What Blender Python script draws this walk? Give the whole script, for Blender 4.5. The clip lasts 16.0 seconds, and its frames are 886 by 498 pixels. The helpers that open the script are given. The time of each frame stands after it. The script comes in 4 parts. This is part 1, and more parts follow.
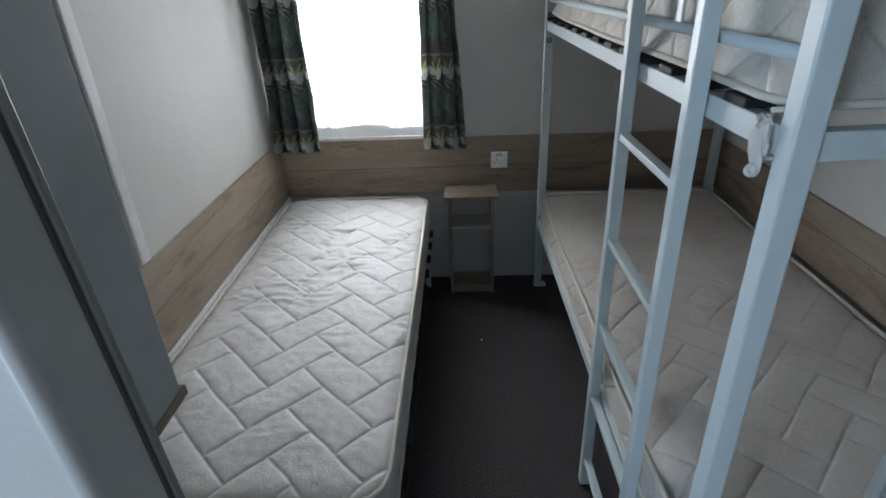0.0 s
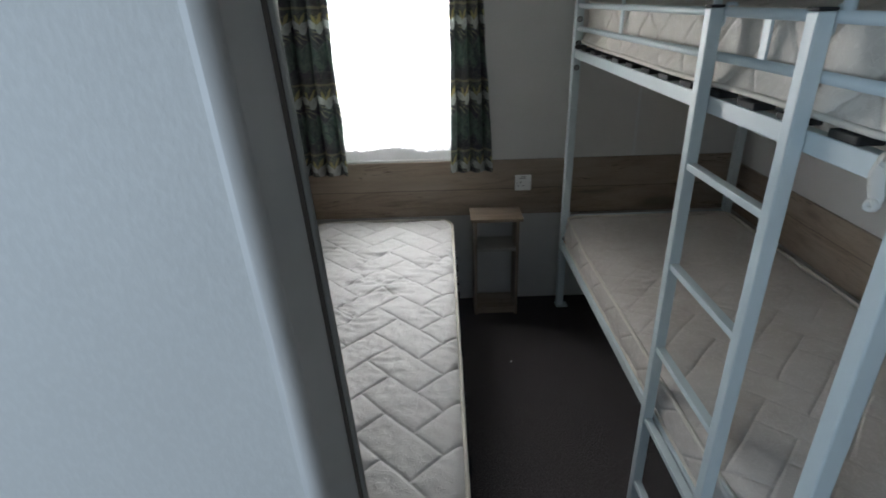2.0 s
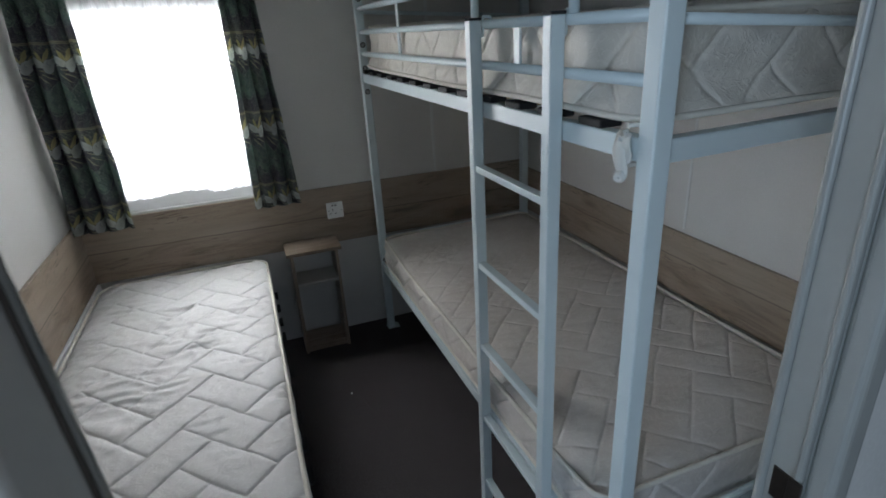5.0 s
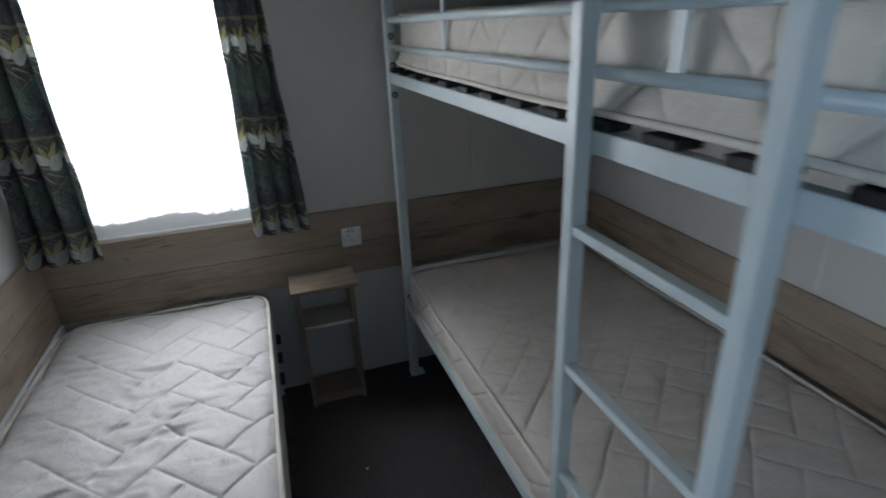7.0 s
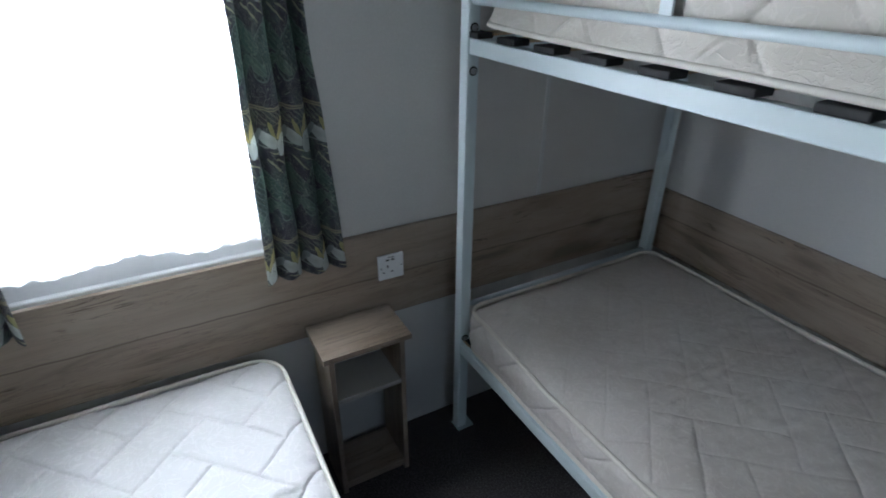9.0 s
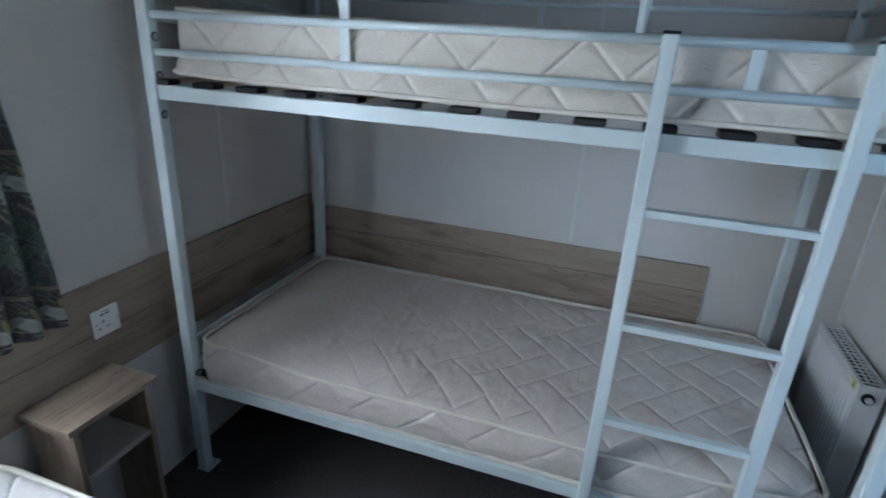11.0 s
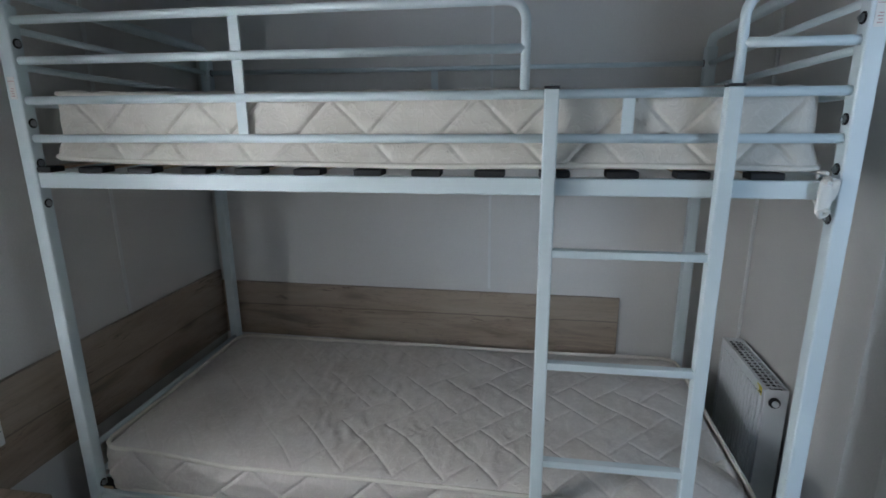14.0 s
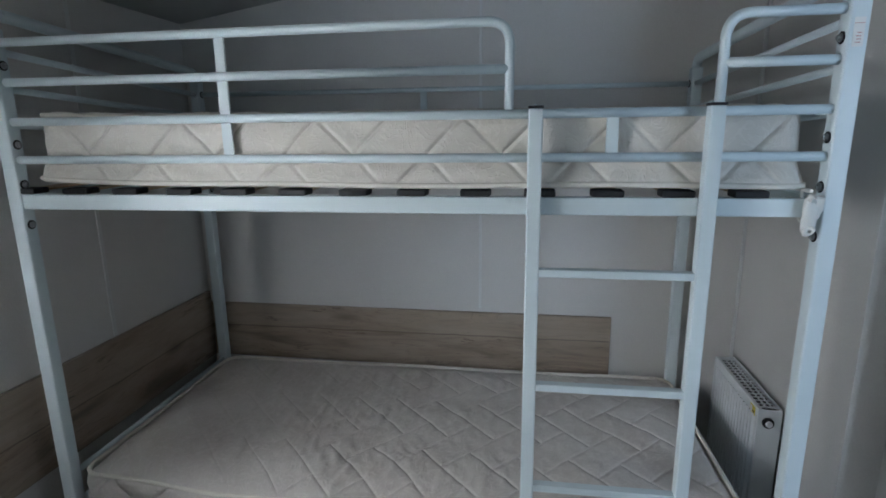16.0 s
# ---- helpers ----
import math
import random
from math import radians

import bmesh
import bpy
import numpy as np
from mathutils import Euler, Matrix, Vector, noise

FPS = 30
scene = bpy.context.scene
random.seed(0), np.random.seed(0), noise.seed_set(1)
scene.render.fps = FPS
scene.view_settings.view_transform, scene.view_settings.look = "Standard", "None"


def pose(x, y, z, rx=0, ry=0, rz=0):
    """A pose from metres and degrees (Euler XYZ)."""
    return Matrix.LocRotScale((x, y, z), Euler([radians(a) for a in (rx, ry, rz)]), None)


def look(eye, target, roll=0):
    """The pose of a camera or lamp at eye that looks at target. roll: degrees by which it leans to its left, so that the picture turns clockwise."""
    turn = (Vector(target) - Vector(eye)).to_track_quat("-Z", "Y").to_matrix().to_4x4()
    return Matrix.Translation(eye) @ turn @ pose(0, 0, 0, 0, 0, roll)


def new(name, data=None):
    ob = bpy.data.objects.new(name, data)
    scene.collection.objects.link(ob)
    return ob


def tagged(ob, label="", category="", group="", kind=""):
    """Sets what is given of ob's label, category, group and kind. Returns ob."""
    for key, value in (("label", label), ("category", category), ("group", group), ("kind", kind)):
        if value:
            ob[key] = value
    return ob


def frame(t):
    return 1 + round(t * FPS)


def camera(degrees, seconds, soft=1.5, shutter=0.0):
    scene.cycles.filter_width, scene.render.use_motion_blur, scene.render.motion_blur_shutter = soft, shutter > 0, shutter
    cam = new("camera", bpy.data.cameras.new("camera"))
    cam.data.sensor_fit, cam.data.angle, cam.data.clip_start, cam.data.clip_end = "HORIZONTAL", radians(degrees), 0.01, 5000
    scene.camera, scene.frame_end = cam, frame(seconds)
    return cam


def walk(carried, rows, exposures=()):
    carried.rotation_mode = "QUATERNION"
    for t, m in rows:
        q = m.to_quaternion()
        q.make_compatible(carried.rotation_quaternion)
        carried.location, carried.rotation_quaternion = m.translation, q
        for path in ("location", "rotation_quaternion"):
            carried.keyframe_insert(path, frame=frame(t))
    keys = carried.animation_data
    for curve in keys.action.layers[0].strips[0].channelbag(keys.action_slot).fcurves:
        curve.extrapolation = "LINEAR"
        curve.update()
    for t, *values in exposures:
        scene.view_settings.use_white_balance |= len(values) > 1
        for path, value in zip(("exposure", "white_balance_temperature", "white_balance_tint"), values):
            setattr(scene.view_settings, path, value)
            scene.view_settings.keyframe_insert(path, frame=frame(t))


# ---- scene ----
cam = camera(79.1, 16.0, soft=1.7, shutter=0.45)
PATH = [
    (0, (-0.009, 0.445, 1.58), (-0.09, 2.228, 0.678), -2.5),
    (0.5, (-0.017, 0.435, 1.581), (-0.105, 2.22, 0.683), -2.3),
    (1, (-0.025, 0.453, 1.594), (-0.119, 2.236, 0.693), -2.3),
    (1.5, (-0.095, 0.432, 1.628), (-0.197, 2.218, 0.731), -1.0),
    (2, (-0.236, 0.435, 1.619), (-0.25, 2.247, 0.773), -1.9),
    (2.5, (-0.244, 0.41, 1.592), (-0.075, 2.231, 0.782), -1.9),
    (3, (-0.228, 0.351, 1.58), (0.091, 2.164, 0.797), -2.4),
    (3.5, (-0.27, 0.378, 1.581), (0.175, 2.17, 0.811), -2.3),
    (4, (-0.27, 0.406, 1.582), (0.293, 2.169, 0.825), -2.1),
    (6.5, (-0.022, 0.762, 1.553), (0.594, 2.482, 0.784), -3.7),
    (7, (-0.103, 0.990, 1.562), (0.455, 2.734, 0.782), -2.6),
    (7.5, (-0.2, 1.302, 1.573), (0.334, 3.056, 0.775), -2.2),
    (8, (-0.191, 1.71, 1.578), (0.297, 3.436, 0.692), -2.8),
    (10.5, (-0.803, 1.853, 1.537), (0.853, 2.66, 0.758), 4.5),
    (11, (-0.835, 1.801, 1.543), (0.937, 2.386, 0.825), 3.3),
    (11.5, (-0.798, 1.789, 1.54), (1.019, 2.249, 0.843), 1.9),
    (12, (-0.787, 1.801, 1.52), (1.056, 2.165, 0.833), 1.0),
    (12.5, (-0.809, 1.806, 1.531), (1.042, 2.141, 0.852), 0.6),
    (13, (-0.83, 1.801, 1.546), (1.04, 2.126, 0.914), 0.2),
    (13.5, (-0.837, 1.796, 1.551), (1.055, 2.12, 0.989), -0.2),
    (14, (-0.838, 1.789, 1.543), (1.069, 2.113, 1.037), -0.5),
    (14.5, (-0.84, 1.792, 1.536), (1.077, 2.106, 1.062), -0.5),
    (15, (-0.839, 1.794, 1.531), (1.084, 2.103, 1.077), -0.6),
    (15.5, (-0.837, 1.786, 1.533), (1.089, 2.094, 1.09), -0.7),
    (16, (-0.825, 1.767, 1.54), (1.102, 2.079, 1.106), -0.7),
]
EXPOSURES = [(0, -0.61, 5920, 10), (2.5, -0.90, 6200, 10), (4.2, -0.88, 6060, 10), (6.5, -0.70, 5880, 10), (7, -1.06, 5830, 10), (7.5, -0.98, 5830, 10), (8.2, -0.48, 5690, 10), (10.5, -0.36, 5290, 8), (12.5, -0.43, 5620, 10), (14, -0.55, 5760, 10), (16, -0.53, 5760, 10)]
walk(cam, [(t, look(eye, target, roll)) for t, eye, target, roll in PATH], EXPOSURES)

# light: daylight through the bedroom window, plus two fills added in the unseen hall
def sky_and_lamps():
    world = bpy.data.worlds.new("sky")
    scene.world = world
    world.use_nodes = True
    nt = world.node_tree
    bg = nt.nodes["Background"]
    sky = nt.nodes.new("ShaderNodeTexSky")
    sky.sky_type, sky.sun_disc = "NISHITA", False
    sky.sun_elevation, sky.sun_rotation = radians(38), radians(150)
    nt.links.new(sky.outputs[0], bg.inputs[0])
    bg.inputs[1].default_value = 0.1
    sun = new("sun", bpy.data.lights.new("sun", "SUN"))
    sun.data.energy, sun.data.angle, sun.data.color = 2.0, radians(0.5), (1.0, 0.95, 0.88)
    sun.matrix_world = look((0, -8, 6), (0, 0, 0))
    for name, eye, target, sx, sy, watts, tint in LAMPS:
        lamp = new(name, bpy.data.lights.new(name, "AREA"))
        lamp.data.shape, lamp.data.size, lamp.data.size_y = "RECTANGLE", sx, sy
        lamp.data.energy, lamp.data.color = watts, tint
        lamp.matrix_world = look(eye, target)


LAMPS = [
    ("window_daylight", (-1.35, 3.85, 1.76), (0.0, 1.45, 0.98), 3.6, 1.7, 840.0, (1.0, 0.97, 0.935)),
    # added fills in unseen hall openings: west for the partition, south for the room
    ("hall_fill_west", (-1.56, -0.55, 1.45), (0.30, 0.75, 1.25), 0.9, 1.1, 45.0, (0.68, 0.84, 1.0)),
    ("hall_fill_south", (0.20, -1.26, 1.40), (0.20, 1.0, 1.40), 0.9, 1.1, 4.0, (0.80, 0.90, 1.0)),
]
sky_and_lamps()


# ---- materials ----
class Nodes:
    """Short hand for building a node material."""

    def __init__(self, name, rough=0.6, metallic=0.0, spec=0.5):
        self.mat = bpy.data.materials.new(name)
        self.mat.use_nodes = True
        self.nt = self.mat.node_tree
        self.bsdf = self.nt.nodes["Principled BSDF"]
        self.bsdf.inputs["Roughness"].default_value = rough
        self.bsdf.inputs["Metallic"].default_value = metallic
        self.bsdf.inputs["Specular IOR Level"].default_value = spec

    def add(self, kind, **values):
        node = self.nt.nodes.new(kind)
        for key, value in values.items():
            setattr(node, key, value)
        return node

    def put(self, socket, value):
        if isinstance(value, bpy.types.NodeSocket):
            self.nt.links.new(value, socket)
        elif value is not None:
            socket.default_value = value

    def m(self, op, a, b=None, c=None):
        node = self.add("ShaderNodeMath", operation=op)
        for i, value in enumerate((a, b, c)):
            self.put(node.inputs[i], value)
        return node.outputs[0]

    def coords(self, kind="Object", scale=(1, 1, 1), rot=(0, 0, 0)):
        tc = self.add("ShaderNodeTexCoord")
        mp = self.add("ShaderNodeMapping")
        self.put(mp.inputs["Scale"], scale)
        self.put(mp.inputs["Rotation"], rot)
        self.nt.links.new(tc.outputs[kind], mp.inputs[0])
        return mp.outputs[0]

    def noise(self, vec, scale, detail=4.0, rough=0.55, distort=0.0):
        node = self.add("ShaderNodeTexNoise")
        self.put(node.inputs["Vector"], vec)
        for key, value in (("Scale", scale), ("Detail", detail), ("Roughness", rough), ("Distortion", distort)):
            node.inputs[key].default_value = value
        return node.outputs["Fac"]

    def ramp(self, fac, stops, smooth=False):
        node = self.add("ShaderNodeValToRGB")
        node.color_ramp.interpolation = "EASE" if smooth else "LINEAR"
        els = node.color_ramp.elements
        while len(els) < len(stops):
            els.new(0.5)
        for el, (pos, col) in zip(els, stops):
            el.position = pos
            el.color = (*col, 1) if len(col) == 3 else (col[0],) * 3 + (1,)
        self.put(node.inputs[0], fac)
        return node.outputs[0]

    def mix(self, fac, a, b, blend="MIX"):
        node = self.add("ShaderNodeMix", data_type="RGBA", blend_type=blend)
        self.put(node.inputs["Factor"], fac)
        self.put(node.inputs["A"], a if isinstance(a, bpy.types.NodeSocket) else (*a, 1))
        self.put(node.inputs["B"], b if isinstance(b, bpy.types.NodeSocket) else (*b, 1))
        return node.outputs["Result"]

    def base(self, value):
        self.put(self.bsdf.inputs["Base Color"], value if isinstance(value, bpy.types.NodeSocket) else (*value, 1))
        return self

    def rough(self, value):
        self.put(self.bsdf.inputs["Roughness"], value)
        return self

    def bump(self, height, dist=0.001, strength=0.5):
        node = self.add("ShaderNodeBump")
        node.inputs["Strength"].default_value, node.inputs["Distance"].default_value = strength, dist
        self.put(node.inputs["Height"], height)
        self.nt.links.new(node.outputs[0], self.bsdf.inputs["Normal"])
        return self


def wall_material():
    n = Nodes("vinyl_wallboard", 0.55)
    weave = n.noise(n.coords(scale=(1, 1, 0.55)), 200, 3)
    blotch = n.noise(n.coords(), 2.2, 5, 0.6)
    scuff = n.noise(n.coords(scale=(1, 1, 3)), 9, 6, 0.7)
    c = n.ramp(blotch, [(0.3, (0.54, 0.53, 0.508)), (0.7, (0.59, 0.58, 0.556))])
    c = n.mix(n.ramp(scuff, [(0.58, (0, 0, 0)), (0.8, (0.25, 0.25, 0.25))]), c, (0.56, 0.55, 0.53))
    n.base(n.mix(n.ramp(weave, [(0.45, (0, 0, 0)), (0.62, (0.35,) * 3)]), c, (0.625, 0.616, 0.595)))
    return n.bump(n.m("ADD", weave, n.m("MULTIPLY", n.noise(n.coords(), 60, 3), 0.8)), 0.0009, 0.4).mat


def oak_material(name, tone=1.0, planks=False):
    n = Nodes(name, 0.5)
    long_co = n.coords(scale=(1.1, 6.5, 6.5))
    grain = n.noise(long_co, 2.0, 5, 0.5, 1.8)
    fine = n.noise(n.coords(scale=(4, 90, 90)), 3.0, 4, 0.6)
    crack = n.noise(n.coords(scale=(1.1, 12, 12)), 1.7, 5, 0.55, 2.4)
    big = n.noise(n.coords(scale=(1, 3, 3)), 1.6, 2)
    c = n.ramp(grain, [(0.30, (0.125 * tone, 0.092 * tone, 0.064 * tone)), (0.45, (0.235 * tone, 0.178 * tone, 0.128 * tone)),
                       (0.62, (0.300 * tone, 0.236 * tone, 0.175 * tone)), (0.8, (0.195 * tone, 0.145 * tone, 0.103 * tone))])
    c = n.mix(n.ramp(fine, [(0.48, (0, 0, 0)), (0.8, (0.10,) * 3)]), c, (0.17 * tone, 0.122 * tone, 0.083 * tone))
    c = n.mix(n.ramp(crack, [(0.484, (0, 0, 0)), (0.5, (0.65 if planks else 1.0,) * 3), (0.516, (0, 0, 0))]), c, (0.075 * tone, 0.050 * tone, 0.034 * tone))
    c = n.mix(n.ramp(big, [(0.35, (0, 0, 0)), (0.65, (0.65,) * 3)]), c, (0.34 * tone, 0.285 * tone, 0.225 * tone))
    knots = n.add("ShaderNodeTexVoronoi")
    n.put(knots.inputs["Vector"], n.coords(scale=(1.7, 5.5, 5.5)))
    knots.inputs["Scale"].default_value = 1.0
    c = n.mix(n.ramp(knots.outputs["Distance"], [(0.03, (0.85,) * 3), (0.14, (0, 0, 0))]), c, (0.085 * tone, 0.055 * tone, 0.036 * tone))
    if planks:
        # printed planks: a dark joint half way up the board, the upper plank a little paler, and short splits
        sep = n.add("ShaderNodeSeparateXYZ")
        n.nt.links.new(n.coords(), sep.inputs[0])
        wander = n.m("MULTIPLY", n.m("SUBTRACT", n.noise(n.coords(scale=(1, 0.1, 0.1)), 5, 4), 0.5), 0.016)
        height = n.m("ADD", sep.outputs[1], wander)
        c = n.mix(n.m("MULTIPLY", n.m("GREATER_THAN", height, 0.148), 0.30), c, (0.34 * tone, 0.28 * tone, 0.215 * tone))
        c = n.mix(n.ramp(n.m("ABSOLUTE", n.m("SUBTRACT", height, 0.148)), [(0.0008, (0.75,) * 3), (0.003, (0, 0, 0))]), c, (0.075 * tone, 0.052 * tone, 0.036 * tone))
        where = n.ramp(n.noise(n.coords(scale=(3.0, 9, 9)), 1.3, 3, 0.6), [(0.58, (0, 0, 0)), (0.64, (1,) * 3)])
        line = n.ramp(n.noise(n.coords(scale=(1.8, 22, 22)), 1.5, 4, 0.6, 1.2), [(0.475, (0, 0, 0)), (0.495, (1,) * 3), (0.505, (1,) * 3), (0.525, (0, 0, 0))])
        c = n.mix(n.m("MULTIPLY", n.m("MULTIPLY", where, line), 0.8), c, (0.055 * tone, 0.036 * tone, 0.024 * tone))
    n.base(c)
    return n.bump(n.m("ADD", fine, crack), 0.0003, 0.25).mat


def paint_metal():
    n = Nodes("powder_coated_steel", 0.33)
    worn = n.noise(n.coords(), 26, 6, 0.7)
    c = n.ramp(n.noise(n.coords(), 3, 3), [(0.3, (0.56, 0.642, 0.665)), (0.7, (0.605, 0.683, 0.70))])
    n.base(n.mix(n.ramp(worn, [(0.70, (0, 0, 0)), (0.76, (0.5,) * 3)]), c, (0.42, 0.47, 0.49)))
    n.rough(n.ramp(worn, [(0.3, (0.28,) * 3), (0.8, (0.45,) * 3)]))
    return n.bump(n.noise(n.coords(), 420, 2), 0.0004, 0.35).mat


def ticking(name, light, dark):
    n = Nodes(name, 0.62)
    n.bsdf.inputs["Sheen Weight"].default_value = 0.08
    swirl = n.noise(n.coords(), 16, 2, 0.4, 3.2)
    damask = n.ramp(swirl, [(0.46, (0, 0, 0)), (0.485, (1,) * 3), (0.515, (1,) * 3), (0.54, (0, 0, 0))])
    thread = n.noise(n.coords(scale=(1, 0.3, 1)), 900, 2)
    stain = n.noise(n.coords(), 4.5, 5, 0.6)
    seam = n.add("ShaderNodeAttribute", attribute_name="seam")
    stitch = n.ramp(seam.outputs["Fac"], [(0.0, (0.0,) * 3), (0.0018, (0.25,) * 3), (0.0055, (1,) * 3)])
    c = n.mix(n.ramp(stain, [(0.35, (0, 0, 0)), (0.72, (1,) * 3)]), light, dark)
    c = n.mix(n.m("MULTIPLY", damask, 0.35), c, tuple(min(0.9, v * 1.12) for v in light))
    spots = n.noise(n.coords(), 38, 2)
    n.base(n.mix(n.ramp(spots, [(0.76, (0, 0, 0)), (0.8, (0.5,) * 3)]), c, tuple(v * 0.45 for v in dark)))
    n.rough(n.ramp(damask, [(0, (0.66,) * 3), (1, (0.42,) * 3)]))
    cloth = n.m("ADD", n.m("MULTIPLY", thread, 0.5), n.m("ADD", n.m("MULTIPLY", damask, 0.5), n.noise(n.coords(), 45, 4, 0.6)))
    return n.bump(n.m("ADD", cloth, n.m("MULTIPLY", stitch, 2.2)), 0.0016, 0.62).mat


def carpet_material():
    n = Nodes("charcoal_carpet", 0.95, spec=0.15)
    tuft = n.add("ShaderNodeTexVoronoi")
    n.put(tuft.inputs["Vector"], n.coords())
    tuft.inputs["Scale"].default_value = 260
    fleck = n.noise(n.coords(), 190, 5, 0.85)
    wear = n.noise(n.coords(), 3, 4)
    c = n.ramp(fleck, [(0.38, (0.022, 0.019, 0.020)), (0.50, (0.050, 0.044, 0.045)), (0.63, (0.20, 0.182, 0.184))])
    n.base(n.mix(n.ramp(wear, [(0.35, (0, 0, 0)), (0.75, (0.35,) * 3)]), c, (0.055, 0.047, 0.045)))
    return n.bump(n.m("SUBTRACT", fleck, n.m("MULTIPLY", tuft.outputs["Distance"], 0.3)), 0.002, 0.5).mat


def plain(name, col, rough=0.5, metallic=0.0, grain=120, vary=0.06, bump=0.0003):
    n = Nodes(name, rough, metallic)
    f = n.noise(n.coords(), 7, 4, 0.6)
    n.base(n.ramp(f, [(0.3, tuple(v * (1 - vary) for v in col)), (0.7, tuple(min(1, v * (1 + vary)) for v in col))]))
    return n.bump(n.noise(n.coords(), grain, 3), bump, 0.4).mat


def net_material():
    n = Nodes("white_net", 0.9)
    nt = n.nt
    out = nt.nodes["Material Output"]
    thread = n.noise(n.coords(scale=(1, 1, 0.1)), 300, 2)
    trans, clear, diff = n.add("ShaderNodeBsdfTranslucent"), n.add("ShaderNodeBsdfTransparent"), n.add("ShaderNodeBsdfDiffuse")
    trans.inputs[0].default_value = (0.86, 0.87, 0.88, 1)
    diff.inputs[0].default_value = (0.8, 0.81, 0.82, 1)
    cloth, net = n.add("ShaderNodeMixShader"), n.add("ShaderNodeMixShader")
    cloth.inputs[0].default_value = 0.25
    nt.links.new(trans.outputs[0], cloth.inputs[1])
    nt.links.new(diff.outputs[0], cloth.inputs[2])
    n.put(net.inputs[0], n.ramp(thread, [(0.3, (0.45,) * 3), (0.7, (0.70,) * 3)]))
    nt.links.new(clear.outputs[0], net.inputs[1])
    nt.links.new(cloth.outputs[0], net.inputs[2])
    nt.links.new(net.outputs[0], out.inputs["Surface"])
    return n.mat


def floral_material():
    """Printed cotton: rows of white and yellow blossoms, leaves and cream bands on charcoal. UV: u counts folds, v counts repeats."""
    n = Nodes("floral_cotton", 0.85, spec=0.2)
    tc = n.add("ShaderNodeTexCoord")
    sep = n.add("ShaderNodeSeparateXYZ")
    n.nt.links.new(tc.outputs["UV"], sep.inputs[0])
    wob = n.noise(tc.outputs["UV"], 9, 2)
    u = n.m("FRACT", n.m("ADD", sep.outputs[0], n.m("MULTIPLY", n.m("SUBTRACT", wob, 0.5), 0.10)))
    v = n.m("FRACT", n.m("ADD", sep.outputs[1], n.m("MULTIPLY", n.m("SUBTRACT", n.noise(tc.outputs["UV"], 7, 2), 0.5), 0.03)))
    tone = n.noise(tc.outputs["UV"], 14, 4, 0.6)

    def rotated(cu, cv, deg, wide=0.105, high=0.34):
        dx, dy = n.m("MULTIPLY", n.m("SUBTRACT", u, cu), wide), n.m("MULTIPLY", n.m("SUBTRACT", v, cv), high)
        ca, sa = math.cos(radians(deg)), math.sin(radians(deg))
        return (n.m("ADD", n.m("MULTIPLY", dx, ca), n.m("MULTIPLY", dy, sa)), n.m("SUBTRACT", n.m("MULTIPLY", dy, ca), n.m("MULTIPLY", dx, sa)))

    def ellipse(cu, cv, deg, a, b, edge=0.12):
        x, y = rotated(cu, cv, deg)
        x, y = n.m("DIVIDE", x, a), n.m("DIVIDE", y, b)
        r = n.m("SQRT", n.m("ADD", n.m("MULTIPLY", x, x), n.m("MULTIPLY", y, y)))
        return n.ramp(r, [(0.0, (1,) * 3), (0.5 - edge / 2, (1,) * 3), (0.5, (0, 0, 0))]), r

    def ring(r, width=0.035):
        return n.ramp(r, [(0.5 - width * 2, (0, 0, 0)), (0.5 - width, (1,) * 3), (0.5, (1,) * 3), (0.5 + width, (0, 0, 0))])

    c = n.ramp(tone, [(0.3, (0.070, 0.069, 0.082)), (0.7, (0.112, 0.110, 0.126))])
    # broad leaves, outlined and ribbed, hanging between the rows
    ribs = n.ramp(n.m("FRACT", n.m("MULTIPLY", n.m("ADD", u, n.m("MULTIPLY", v, 2.2)), 10)), [(0.0, (1,) * 3), (0.18, (1,) * 3), (0.24, (0, 0, 0))])
    for cu, cv, deg, a, b, col in ((0.60, 0.70, -12, 0.044, 0.125, (0.085, 0.105, 0.100)), (0.88, 0.76, 16, 0.028, 0.110, (0.13, 0.185, 0.155)),
                                   (0.30, 0.80, 24, 0.030, 0.080, (0.11, 0.155, 0.135)), (0.45, 0.62, 30, 0.020, 0.050, (0.15, 0.20, 0.165)), (0.16, 0.60, -28, 0.024, 0.070, (0.12, 0.165, 0.14))):
        mask, r = ellipse(cu, cv, deg, a, b)
        c = n.mix(n.m("MULTIPLY", mask, n.ramp(tone, [(0.3, (0.5,) * 3), (0.6, (1,) * 3)])), c, col)
        c = n.mix(n.m("MULTIPLY", n.m("MULTIPLY", mask, ribs), 0.35), c, (0.25, 0.32, 0.30))
        c = n.mix(n.m("MULTIPLY", ring(r, 0.014), 0.8), c, (0.25, 0.31, 0.27))
    # fine pale veins and smudged teal patches all over the print
    vein = n.noise(tc.outputs["UV"], 5.5, 1, 0.4, 1.6)
    c = n.mix(n.m("MULTIPLY", n.ramp(n.noise(tc.outputs["UV"], 3.2, 3), [(0.48, (0, 0, 0)), (0.62, (1,) * 3)]), 0.45), c, (0.15, 0.20, 0.18))
    for level in (0.42, 0.50, 0.58):
        near = n.m("ABSOLUTE", n.m("SUBTRACT", vein, level))
        c = n.mix(n.ramp(near, [(0.003, (0.8,) * 3), (0.009, (0, 0, 0))]), c, (0.34, 0.37, 0.31))
